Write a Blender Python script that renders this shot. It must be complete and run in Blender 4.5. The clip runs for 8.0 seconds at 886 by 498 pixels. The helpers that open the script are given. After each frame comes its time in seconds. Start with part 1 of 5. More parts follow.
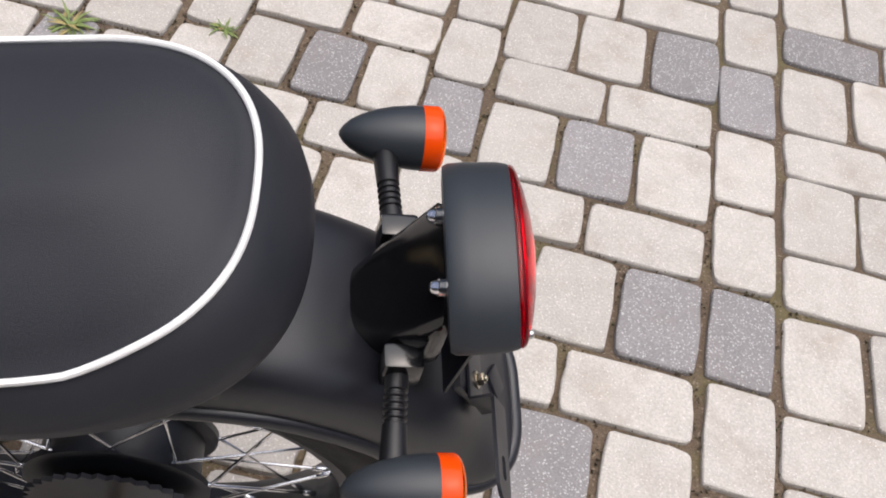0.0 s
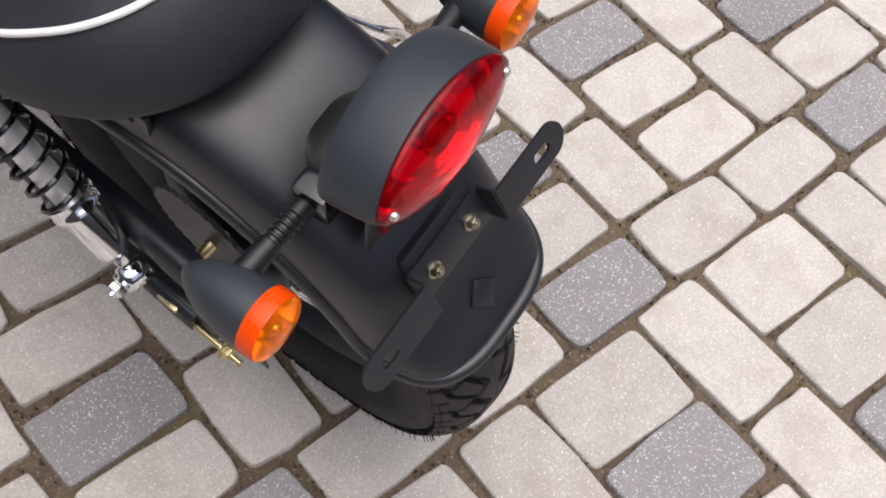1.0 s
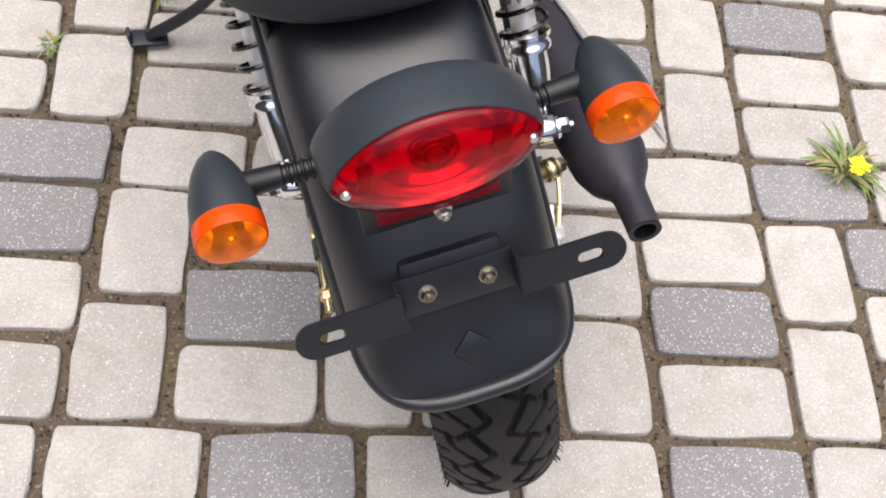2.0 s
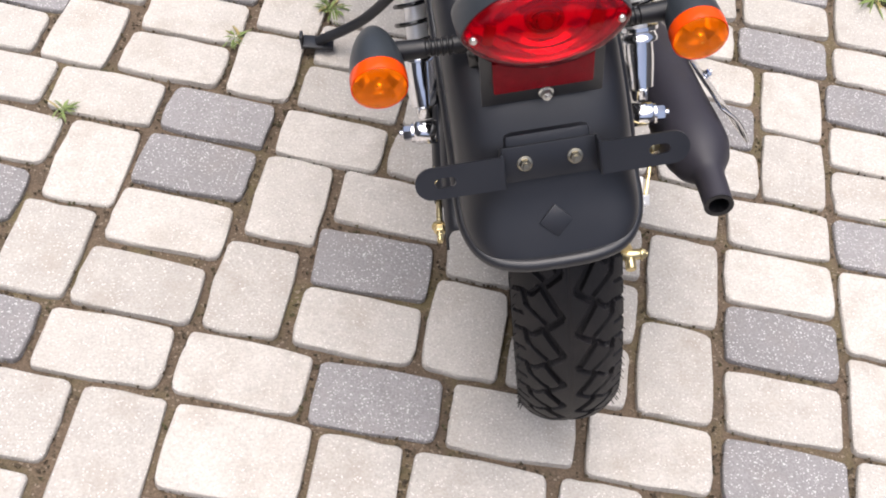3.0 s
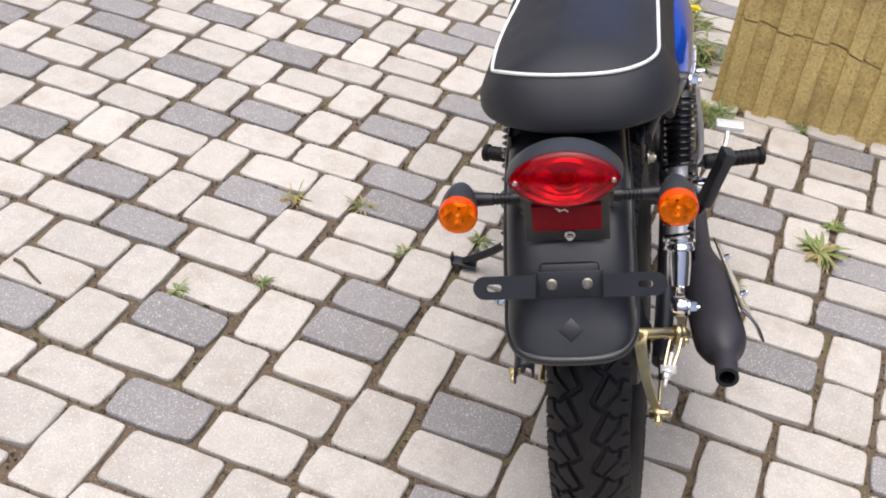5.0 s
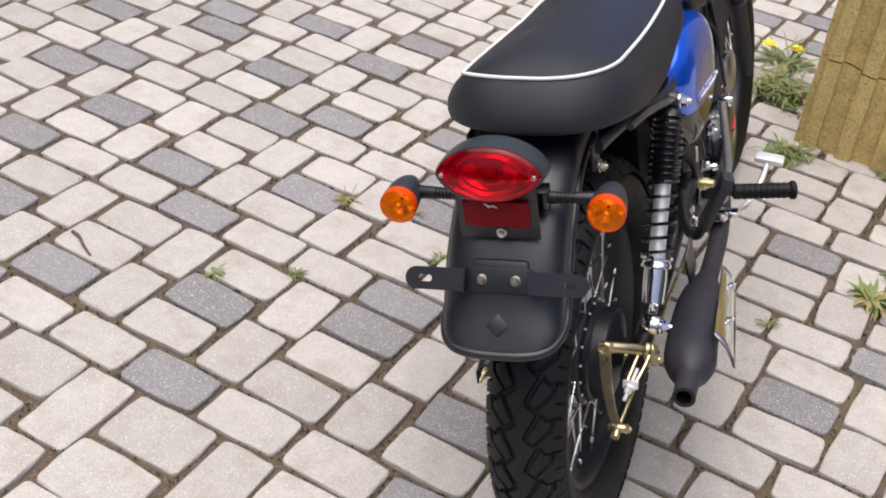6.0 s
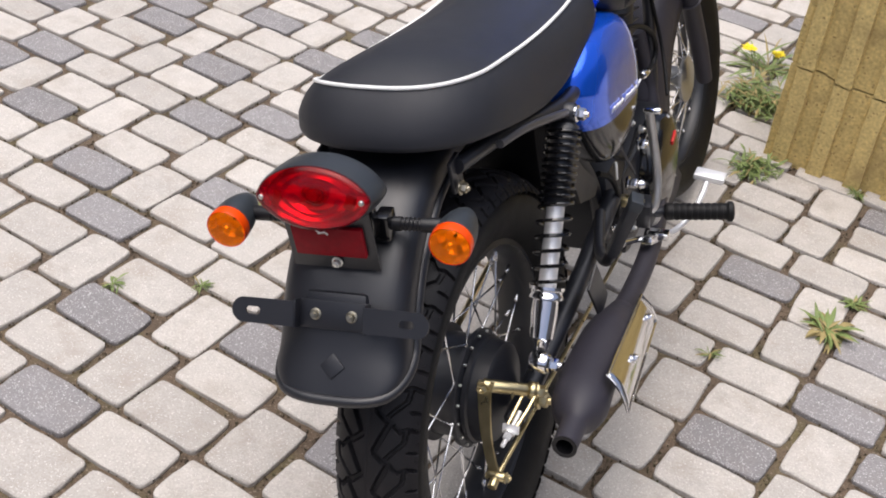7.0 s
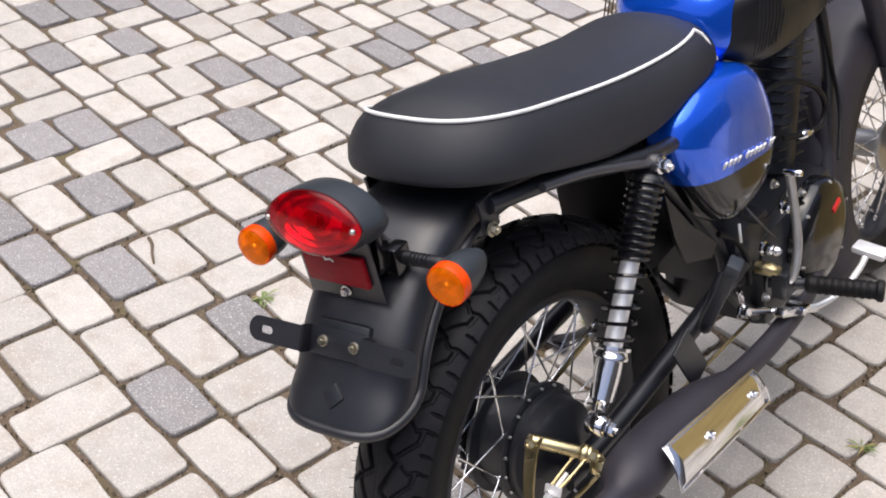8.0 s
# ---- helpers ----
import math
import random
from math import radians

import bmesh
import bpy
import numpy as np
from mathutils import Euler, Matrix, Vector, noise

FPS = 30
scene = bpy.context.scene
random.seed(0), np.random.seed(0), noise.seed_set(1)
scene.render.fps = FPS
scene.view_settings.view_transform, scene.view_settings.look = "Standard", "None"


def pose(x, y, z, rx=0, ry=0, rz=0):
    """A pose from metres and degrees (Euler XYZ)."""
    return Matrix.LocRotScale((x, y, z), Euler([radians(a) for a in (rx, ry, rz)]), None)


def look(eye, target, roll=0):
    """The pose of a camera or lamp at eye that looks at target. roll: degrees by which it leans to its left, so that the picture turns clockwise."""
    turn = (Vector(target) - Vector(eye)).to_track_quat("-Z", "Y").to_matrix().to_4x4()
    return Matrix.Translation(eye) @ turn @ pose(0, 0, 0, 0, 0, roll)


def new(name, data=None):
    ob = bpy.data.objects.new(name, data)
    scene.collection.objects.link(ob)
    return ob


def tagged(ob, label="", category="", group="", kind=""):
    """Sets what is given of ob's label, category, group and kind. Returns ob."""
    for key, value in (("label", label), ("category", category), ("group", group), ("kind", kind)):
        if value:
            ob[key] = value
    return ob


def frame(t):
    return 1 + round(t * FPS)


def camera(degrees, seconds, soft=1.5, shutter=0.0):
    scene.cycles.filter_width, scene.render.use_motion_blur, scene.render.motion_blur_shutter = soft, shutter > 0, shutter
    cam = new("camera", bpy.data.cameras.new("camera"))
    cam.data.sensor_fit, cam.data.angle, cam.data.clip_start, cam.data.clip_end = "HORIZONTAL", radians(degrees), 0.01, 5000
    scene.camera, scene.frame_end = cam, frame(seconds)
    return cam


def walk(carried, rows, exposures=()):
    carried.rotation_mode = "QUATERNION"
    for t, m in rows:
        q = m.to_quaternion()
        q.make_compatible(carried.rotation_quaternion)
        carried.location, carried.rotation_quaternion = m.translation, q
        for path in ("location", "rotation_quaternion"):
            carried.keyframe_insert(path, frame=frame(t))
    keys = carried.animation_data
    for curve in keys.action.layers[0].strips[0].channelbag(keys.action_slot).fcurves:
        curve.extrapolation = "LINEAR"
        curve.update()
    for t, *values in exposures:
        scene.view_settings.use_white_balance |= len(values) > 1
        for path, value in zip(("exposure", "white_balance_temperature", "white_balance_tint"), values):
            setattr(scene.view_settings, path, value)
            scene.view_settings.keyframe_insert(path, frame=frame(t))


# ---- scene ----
from mathutils.bvhtree import BVHTree

# camera and walk
cam = camera(40.08, 8.0, soft=1.9)
walk(cam, [
    (0, look((-0.7433, -0.0765, 1.4636), (0.2555, -0.3370, 0.3753), 13.55)),
    (0.2, look((-0.7178, -0.1799, 1.4364), (0.3140, -0.2716, 0.3515), 12.37)),
    (0.5, look((-0.7648, -0.3622, 1.5088), (0.2193, -0.1998, 0.3885), 11.26)),
    (0.6, look((-0.7477, -0.4003, 1.4900), (0.2030, -0.1947, 0.3481), 9.95)),
    (0.8, look((-0.7116, -0.4793, 1.4837), (0.1457, -0.1754, 0.2909), 9.30)),
    (1, look((-0.6235, -0.5012, 1.4566), (0.1400, -0.1457, 0.2153), 11.08)),
    (1.2, look((-0.5587, -0.5118, 1.4534), (0.1394, -0.0989, 0.1916), 11.28)),
    (1.5, look((-0.4813, -0.5199, 1.4587), (0.1371, 0.0375, 0.2109), 11.00)),
    (1.7, look((-0.4410, -0.5778, 1.4698), (0.0738, 0.0534, 0.2103), 11.72)),
    (2, look((-0.3910, -0.7080, 1.4750), (0.0056, 0.0140, 0.2214), 13.50)),
    (2.2, look((-0.3653, -0.7713, 1.4784), (-0.0291, 0.0010, 0.2373), 13.98)),
    (3.3, look((-0.4780, -1.1421, 1.5573), (-0.2190, -0.1547, 0.4582), 10.93)),
    (3.5, look((-0.4533, -1.2094, 1.5926), (-0.2270, -0.1534, 0.5517), 10.21)),
    (4, look((-0.3378, -1.4046, 1.6493), (-0.2174, -0.2470, 0.7030), 9.14)),
    (4.5, look((-0.2940, -1.5380, 1.7012), (-0.2563, -0.3315, 0.8107), 8.73)),
    (5, look((-0.3195, -1.6122, 1.6988), (-0.3174, -0.4098, 0.8020), 8.26)),
    (5.2, look((-0.3138, -1.6440, 1.7118), (-0.3320, -0.4367, 0.8217), 8.64)),
    (6.3, look((0.1504, -1.6325, 1.7159), (-0.1162, -0.4491, 0.8336), 6.30)),
    (6.5, look((0.1748, -1.5727, 1.6809), (-0.0738, -0.3934, 0.7878), 6.50)),
    (6.8, look((0.2311, -1.4697, 1.6655), (-0.0264, -0.2951, 0.7688), 6.90)),
    (7, look((0.2501, -1.3823, 1.6624), (-0.0253, -0.2098, 0.7683), 6.96)),
    (7.5, look((0.3825, -1.2829, 1.6662), (-0.0705, -0.1478, 0.7965), 5.15)),
    (8, look((0.5780, -1.1873, 1.6463), (-0.0707, -0.1531, 0.7748), 1.80)),
], exposures=[(0, 0.68), (0.5, 0.62), (1.0, 0.75), (1.5, 0.86), (2.0, 1.01), (3.5, 1.17), (4.5, 0.93), (5.0, 0.96), (6.5, 0.73), (7, 0.83), (8, 1.00)])

# world, sun
world = bpy.data.worlds.new("overcast_sky")
scene.world = world
world.use_nodes = True
wn = world.node_tree.nodes
sky = wn.new("ShaderNodeTexSky")
sky.sky_type = "NISHITA"
sky.sun_disc = False
sky.sun_elevation = radians(80)
sky.sun_rotation = radians(225)
sky.dust_density = 5.0
sky.air_density = 0.45
wn["Background"].inputs["Strength"].default_value = 0.12
world.node_tree.links.new(sky.outputs["Color"], wn["Background"].inputs["Color"])
sun = new("sun", bpy.data.lights.new("sun", "SUN"))
sun.data.energy = 1.52
sun.data.angle = radians(85)
sun.data.color = (0.985, 0.985, 1.0)
sun.matrix_world = look((0, 0, 10), (0.5, 0.5, 2.0))


# ---- materials ----
def node_mat(name, color, rough=0.5, metal=0.0, spread=0.12, scale=40.0, bump=0.0, fine=0.0, fine_scale=900.0,
             coat=0.0, speck=None, speck_amount=0.0, speck_scale=700.0, dirt=None, dirt_amount=0.0, per_object=0.0, rough_var=0.1,
             transmission=0.0, ior=1.45, specular=0.5):
    """A surface with broad and fine variation, specks, dirt and relief."""
    m = bpy.data.materials.new(name)
    m.use_nodes = True
    nt = m.node_tree
    n, link = nt.nodes, nt.links
    b = n["Principled BSDF"]
    co = n.new("ShaderNodeTexCoord")
    if per_object:
        ge = n.new("ShaderNodeNewGeometry")
        src = ge.outputs["Position"]
    else:
        src = co.outputs["Object"]
    big = n.new("ShaderNodeTexNoise")
    big.inputs["Scale"].default_value = scale
    big.inputs["Detail"].default_value = 4
    link.new(src, big.inputs["Vector"])
    lo = [c * (1 - spread) for c in color]
    hi = [min(1, c * (1 + spread)) for c in color]
    ramp = n.new("ShaderNodeMix")
    ramp.data_type = "RGBA"
    ramp.inputs[6].default_value, ramp.inputs[7].default_value = (*lo, 1), (*hi, 1)
    link.new(big.outputs["Fac"], ramp.inputs[0])
    out = ramp.outputs[2]
    if per_object:
        oi = n.new("ShaderNodeObjectInfo")
        hs = n.new("ShaderNodeHueSaturation")
        mr = n.new("ShaderNodeMapRange")
        mr.inputs["To Min"].default_value, mr.inputs["To Max"].default_value = 1 - per_object, 1 + per_object
        add = n.new("ShaderNodeMath")
        add.operation = "ADD"
        isl = n.new("ShaderNodeNewGeometry")
        link.new(oi.outputs["Random"], add.inputs[0])
        link.new(isl.outputs["Random Per Island"], add.inputs[1])
        fr = n.new("ShaderNodeMath")
        fr.operation = "FRACT"
        link.new(add.outputs[0], fr.inputs[0])
        link.new(fr.outputs[0], mr.inputs["Value"])
        link.new(mr.outputs[0], hs.inputs["Value"])
        link.new(out, hs.inputs["Color"])
        out = hs.outputs["Color"]
    if fine:
        fn = n.new("ShaderNodeTexNoise")
        fn.inputs["Scale"].default_value = fine_scale
        fn.inputs["Detail"].default_value = 3
        link.new(src, fn.inputs["Vector"])
        mr2 = n.new("ShaderNodeMapRange")
        mr2.inputs["From Min"].default_value, mr2.inputs["From Max"].default_value = 0.25, 0.75
        mr2.inputs["To Min"].default_value, mr2.inputs["To Max"].default_value = 1 - fine, 1 + fine
        link.new(fn.outputs["Fac"], mr2.inputs["Value"])
        mul = n.new("ShaderNodeHueSaturation")
        link.new(mr2.outputs[0], mul.inputs["Value"])
        link.new(out, mul.inputs["Color"])
        out = mul.outputs["Color"]
    if dirt:
        dn = n.new("ShaderNodeTexNoise")
        dn.inputs["Scale"].default_value = scale * 0.45
        dn.inputs["Detail"].default_value = 6
        dn.inputs["Roughness"].default_value = 0.65
        link.new(src, dn.inputs["Vector"])
        mr3 = n.new("ShaderNodeMapRange")
        mr3.inputs["From Min"].default_value, mr3.inputs["From Max"].default_value = 0.5, 0.72
        mr3.inputs["To Max"].default_value = dirt_amount
        link.new(dn.outputs["Fac"], mr3.inputs["Value"])
        mx = n.new("ShaderNodeMix")
        mx.data_type = "RGBA"
        mx.inputs[7].default_value = (*dirt, 1)
        link.new(mr3.outputs[0], mx.inputs[0])
        link.new(out, mx.inputs[6])
        out = mx.outputs[2]
    if speck:
        vo = n.new("ShaderNodeTexVoronoi")
        vo.inputs["Scale"].default_value = speck_scale
        link.new(src, vo.inputs["Vector"])
        sep = n.new("ShaderNodeSeparateColor")
        link.new(vo.outputs["Color"], sep.inputs[0])
        th = n.new("ShaderNodeMath")
        th.operation = "GREATER_THAN"
        th.inputs[1].default_value = 1 - speck_amount
        link.new(sep.outputs[0], th.inputs[0])
        mx2 = n.new("ShaderNodeMix")
        mx2.data_type = "RGBA"
        mx2.inputs[7].default_value = (*speck, 1)
        link.new(th.outputs[0], mx2.inputs[0])
        link.new(out, mx2.inputs[6])
        out = mx2.outputs[2]
    link.new(out, b.inputs["Base Color"])
    rr = n.new("ShaderNodeMapRange")
    rr.inputs["To Min"].default_value, rr.inputs["To Max"].default_value = max(0.02, rough - rough_var), min(1, rough + rough_var)
    link.new(big.outputs["Fac"], rr.inputs["Value"])
    link.new(rr.outputs[0], b.inputs["Roughness"])
    b.inputs["Metallic"].default_value = metal
    b.inputs["Coat Weight"].default_value = coat
    b.inputs["Coat Roughness"].default_value = 0.05
    b.inputs["Transmission Weight"].default_value = transmission
    b.inputs["IOR"].default_value = ior
    b.inputs["Specular IOR Level"].default_value = specular
    if bump:
        bn = n.new("ShaderNodeTexNoise")
        bn.inputs["Scale"].default_value = fine_scale
        bn.inputs["Detail"].default_value = 5
        link.new(src, bn.inputs["Vector"])
        bu = n.new("ShaderNodeBump")
        bu.inputs["Strength"].default_value = bump
        bu.inputs["Distance"].default_value = 0.002
        link.new(bn.outputs["Fac"], bu.inputs["Height"])
        link.new(bu.outputs[0], b.inputs["Normal"])
    return m


PAVER = node_mat("grey_concrete_paver", (0.437, 0.410, 0.377), 0.88, 0, 0.16, 22, 0.7, 0.17, 260, speck=(0.64, 0.61, 0.58), speck_amount=0.03,
                 speck_scale=560, dirt=(0.31, 0.265, 0.22), dirt_amount=0.55, per_object=0.12)
PAVER_DARK = node_mat("anthracite_concrete_paver", (0.232, 0.222, 0.224), 0.85, 0, 0.16, 22, 0.7, 0.2, 300, speck=(0.52, 0.51, 0.50),
                      speck_amount=0.06, speck_scale=560, dirt=(0.26, 0.23, 0.21), dirt_amount=0.35, per_object=0.12)
SOIL = node_mat("joint_soil", (0.105, 0.076, 0.052), 0.95, 0, 0.45, 14, 0.9, 0.4, 300, speck=(0.20, 0.16, 0.12), speck_amount=0.05, speck_scale=330, dirt=(0.12, 0.115, 0.035), dirt_amount=0.55)
CRUMB = node_mat("dark_joint_crumbs", (0.075, 0.057, 0.038), 0.95, 0, 0.3, 40, 0.3, 0.3, 500, dirt=(0.075, 0.085, 0.025), dirt_amount=0.7, per_object=0.45)
BLACK_SATIN = node_mat("satin_black_paint", (0.0075, 0.0085, 0.0125), 0.42, 0, 0.2, 18, 0.06, 0, 700, specular=0.8)
BLACK_GLOSS = node_mat("gloss_black_plastic", (0.005, 0.005, 0.006), 0.14, 0, 0.2, 20, rough_var=0.05, specular=0.7)
BLACK_MATT = node_mat("matt_black_plastic", (0.006, 0.006, 0.0075), 0.42, 0, 0.2, 25, 0.12, 0.1, 1200)
BLACK_MUFFLER = node_mat("heat_proof_black_paint", (0.026, 0.024, 0.033), 0.55, 0, 0.2, 30, 0.1, 0.1, 1100)
RUBBER = node_mat("black_rubber", (0.005, 0.005, 0.0055), 0.55, 0, 0.25, 30, 0.2, 0.2, 700, dirt=(0.018, 0.016, 0.015), dirt_amount=0.4, specular=0.3)
TREAD = node_mat("worn_in_tread_rubber", (0.008, 0.0075, 0.009), 0.55, 0, 0.25, 30, 0.15, 0.2, 700, dirt=(0.025, 0.021, 0.022), dirt_amount=0.5, specular=0.35)
VINYL = node_mat("charcoal_seat_vinyl", (0.0145, 0.0160, 0.0215), 0.55, 0, 0.12, 14, 0.3, 0.12, 1500, specular=0.5)
PIPING = node_mat("white_piping", (0.8, 0.8, 0.78), 0.5, 0, 0.06, 60, 0.3, 0.06, 900)
CHROME = node_mat("chrome", (0.82, 0.82, 0.83), 0.1, 1.0, 0.04, 40, rough_var=0.05)
STEEL = node_mat("zinc_plated_steel", (0.6, 0.6, 0.58), 0.32, 1.0, 0.15, 60, 0.05, 0.1)
GOLD_ZINC = node_mat("yellow_zinc_steel", (0.60, 0.50, 0.28), 0.3, 1.0, 0.2, 50, 0.05, 0.15)
GREY_TUBE = node_mat("dark_grey_steel_tube", (0.09, 0.09, 0.10), 0.35, 0.6, 0.15, 30, 0.05, 0.1)
ALLOY = node_mat("bare_alloy", (0.55, 0.55, 0.55), 0.45, 1.0, 0.15, 40, 0.1, 0.1)
BRIGHT = node_mat("bright_zinc", (0.85, 0.85, 0.85), 0.45, 0.6, 0.08, 40)
BLUE = node_mat("gloss_metallic_blue_paint", (0.002, 0.115, 0.82), 0.20, 0.65, 0.05, 8, coat=1.0, rough_var=0.04)
WHITE_PRINT = node_mat("white_print", (0.75, 0.75, 0.72), 0.5, 0, 0.05, 50)
RED_LENS = node_mat("red_lens", (0.74, 0.0, 0.004), 0.13, 0, 0.04, 30, rough_var=0.02, transmission=0.94, ior=1.3, specular=0.2, coat=0.1)
RED_REFLECTOR = node_mat("red_reflector", (0.20, 0.004, 0.010), 0.25, 0, 0.25, 120, 0.25, 0, 500, rough_var=0.05, specular=0.12)
BOX_PLASTIC = node_mat("dull_black_box_plastic", (0.004, 0.004, 0.005), 0.6, 0, 0.25, 25, 0.15, 0.1, 900, specular=0.15)
LAMP_PLASTIC = node_mat("dark_grey_lamp_plastic", (0.026, 0.031, 0.037), 0.40, 0, 0.12, 25, 0.08, 0.06, 1200)
WHITE_INNER = node_mat("silvered_lamp_inside", (0.78, 0.74, 0.72), 0.16, 0.85, 0.25, 55, coat=0.4, rough_var=0.08)
DARK_BOLT = node_mat("dull_yellow_zinc_bolt", (0.42, 0.385, 0.30), 0.35, 1.0, 0.25, 90, 0.05, 0.15)
# dark grey for the unseen walls that hold back low sky light
BLOCKER_GREY = node_mat("unseen_blocker_grey", (0.10, 0.10, 0.105), 0.9, 0, 0.2, 1.5, 0.4, 0.15, 60)
RED_DEEP = node_mat("deep_red_lamp_inside", (0.17, 0.03, 0.03), 0.15, 0, 0.3, 60, rough_var=0.05, coat=0.5)
AMBER_LENS = node_mat("amber_lens", (1.0, 0.20, 0.002), 0.05, 0, 0.04, 40, rough_var=0.02, transmission=0.92, ior=1.2, specular=0.35)
AMBER_RING = node_mat("amber_lens_wall", (0.72, 0.062, 0.003), 0.15, 0, 0.08, 90, rough_var=0.05, specular=0.25)
AMBER_BULB = node_mat("amber_bulb_reflector", (0.95, 0.82, 0.42), 0.18, 0.75, 0.1, 80, rough_var=0.05, coat=0.4)
DECAL_RED = node_mat("red_print", (0.6, 0.01, 0.01), 0.4)
WALL_STONE = node_mat("ochre_concrete", (0.56, 0.43, 0.175), 0.92, 0, 0.25, 14, 0.9, 0.28, 120, speck=(0.30, 0.21, 0.09), speck_amount=0.02,
                      speck_scale=240, dirt=(0.29, 0.21, 0.09), dirt_amount=0.7)
LEAF = node_mat("weed_leaf", (0.16, 0.215, 0.065), 0.55, 0, 0.35, 60, 0.1, 0.1, 500)
LEAF_DRY = node_mat("dry_weed_leaf", (0.30, 0.24, 0.10), 0.7, 0, 0.3, 60, 0.1, 0.1, 500)
PETAL = node_mat("yellow_petal", (0.85, 0.68, 0.02), 0.6, 0, 0.1, 90)
GRIT = node_mat("grit", (0.17, 0.135, 0.10), 0.95, 0, 0.4, 200)


# ---- mesh helpers ----
def V(*p):
    return Vector(p)


def box(bm, size, m, bevel=0.0):
    g = bmesh.ops.create_cube(bm, size=1.0)
    vs = g["verts"]
    bmesh.ops.scale(bm, vec=size, verts=vs)
    if bevel:
        es = list({e for v in vs for e in v.link_edges})
        r = bmesh.ops.bevel(bm, geom=es, offset=bevel, segments=2, affect="EDGES", profile=0.6)
        vs = list({v for f in r["faces"] for v in f.verts} | {v for v in vs if v.is_valid})
    bmesh.ops.transform(bm, matrix=m, verts=vs)
    return vs


def along(p0, p1):
    """A pose at p0 whose z axis points to p1."""
    p0, p1 = Vector(p0), Vector(p1)
    return Matrix.Translation(p0) @ (p1 - p0).to_track_quat("Z", "Y").to_matrix().to_4x4()


def lathe(bm, p0, p1, profile, seg=20, cap=True):
    """Turns (distance along, radius) pairs round the line from p0 to p1."""
    m = along(p0, p1)
    rings = []
    for d, r in profile:
        rings.append([bm.verts.new(m @ V(r * math.cos(2 * math.pi * k / seg), r * math.sin(2 * math.pi * k / seg), d)) for k in range(seg)])
    for a, b in zip(rings, rings[1:]):
        for k in range(seg):
            bm.faces.new((a[k], a[(k + 1) % seg], b[(k + 1) % seg], b[k]))
    if cap:
        bm.faces.new(rings[0][::-1])
        bm.faces.new(rings[-1])
    return bm


def rod(bm, p0, p1, r0, r1=None, seg=14, edge=0.15):
    r1 = r0 if r1 is None else r1
    d = (Vector(p1) - Vector(p0)).length
    e = min(edge * min(r0, r1), d * 0.3)
    return lathe(bm, p0, p1, [(0, r0 - e), (e, r0), (d - e, r1), (d, r1 - e)], seg)


def sweep(bm, pts, r, seg=10, closed=False, radii=None, open_end=False):
    """A tube along points."""
    pts = [Vector(p) for p in pts]
    n = len(pts)
    rings = []
    up = None
    for k, p in enumerate(pts):
        t = (pts[(k + 1) % n] - pts[k - 1]) if closed or 0 < k < n - 1 else (pts[1] - pts[0] if k == 0 else pts[-1] - pts[-2])
        t.normalize()
        if up is None:
            up = t.orthogonal().normalized()
        up = (up - t * up.dot(t)).normalized()
        side = t.cross(up)
        q = radii[k] if radii else r
        rings.append([bm.verts.new(p + q * (math.cos(2 * math.pi * j / seg) * up + math.sin(2 * math.pi * j / seg) * side)) for j in range(seg)])
    last = n if closed else n - 1
    for k in range(last):
        a, b = rings[k], rings[(k + 1) % n]
        off = 0
        if closed and k == n - 1:
            off = min(range(seg), key=lambda o: (a[0].co - b[o].co).length)
        for j in range(seg):
            bm.faces.new((a[j], a[(j + 1) % seg], b[(j + 1 + off) % seg], b[(j + off) % seg]))
    if not closed:
        if not open_end:
            bm.faces.new(rings[0][::-1])
        bm.faces.new(rings[-1])
    return bm


def smooth_path(pts, steps=8):
    """Points on a smooth curve through pts."""
    pts = [Vector(p) for p in pts]
    out = []
    for k in range(len(pts) - 1):
        a, b, c, d = pts[max(k - 1, 0)], pts[k], pts[k + 1], pts[min(k + 2, len(pts) - 1)]
        for s in range(steps):
            u = s / steps
            out.append(0.5 * (2 * b + (c - a) * u + (2 * a - 5 * b + 4 * c - d) * u * u + (3 * b - a - 3 * c + d) * u ** 3))
    out.append(pts[-1])
    return out


def blend(x, xs, ys):
    return float(np.interp(x, xs, ys))


def ease(x, xs, ys):
    """A smooth curve through (xs, ys)."""
    n = len(xs)
    k = min(max(int(np.searchsorted(xs, x)) - 1, 0), n - 2)
    u = min(max((x - xs[k]) / (xs[k + 1] - xs[k]), 0.0), 1.0)

    def slope(j):
        a, b = max(j - 1, 0), min(j + 1, n - 1)
        return (ys[b] - ys[a]) / (xs[b] - xs[a])

    h = xs[k + 1] - xs[k]
    return (ys[k] * (1 + 2 * u) * (1 - u) ** 2 + slope(k) * h * u * (1 - u) ** 2 + ys[k + 1] * u * u * (3 - 2 * u) + slope(k + 1) * h * u * u * (u - 1))


def skin(bm, rings, closed=True, cap0=False, cap1=False):
    """Faces between rings of points."""
    vs = [[bm.verts.new(p) for p in r] for r in rings]
    n = len(vs[0])
    for a, b in zip(vs, vs[1:]):
        for k in range(n if closed else n - 1):
            bm.faces.new((a[k], a[(k + 1) % n], b[(k + 1) % n], b[k]))
    if cap0:
        bm.faces.new(vs[0][::-1])
    if cap1:
        bm.faces.new(vs[-1])
    return vs


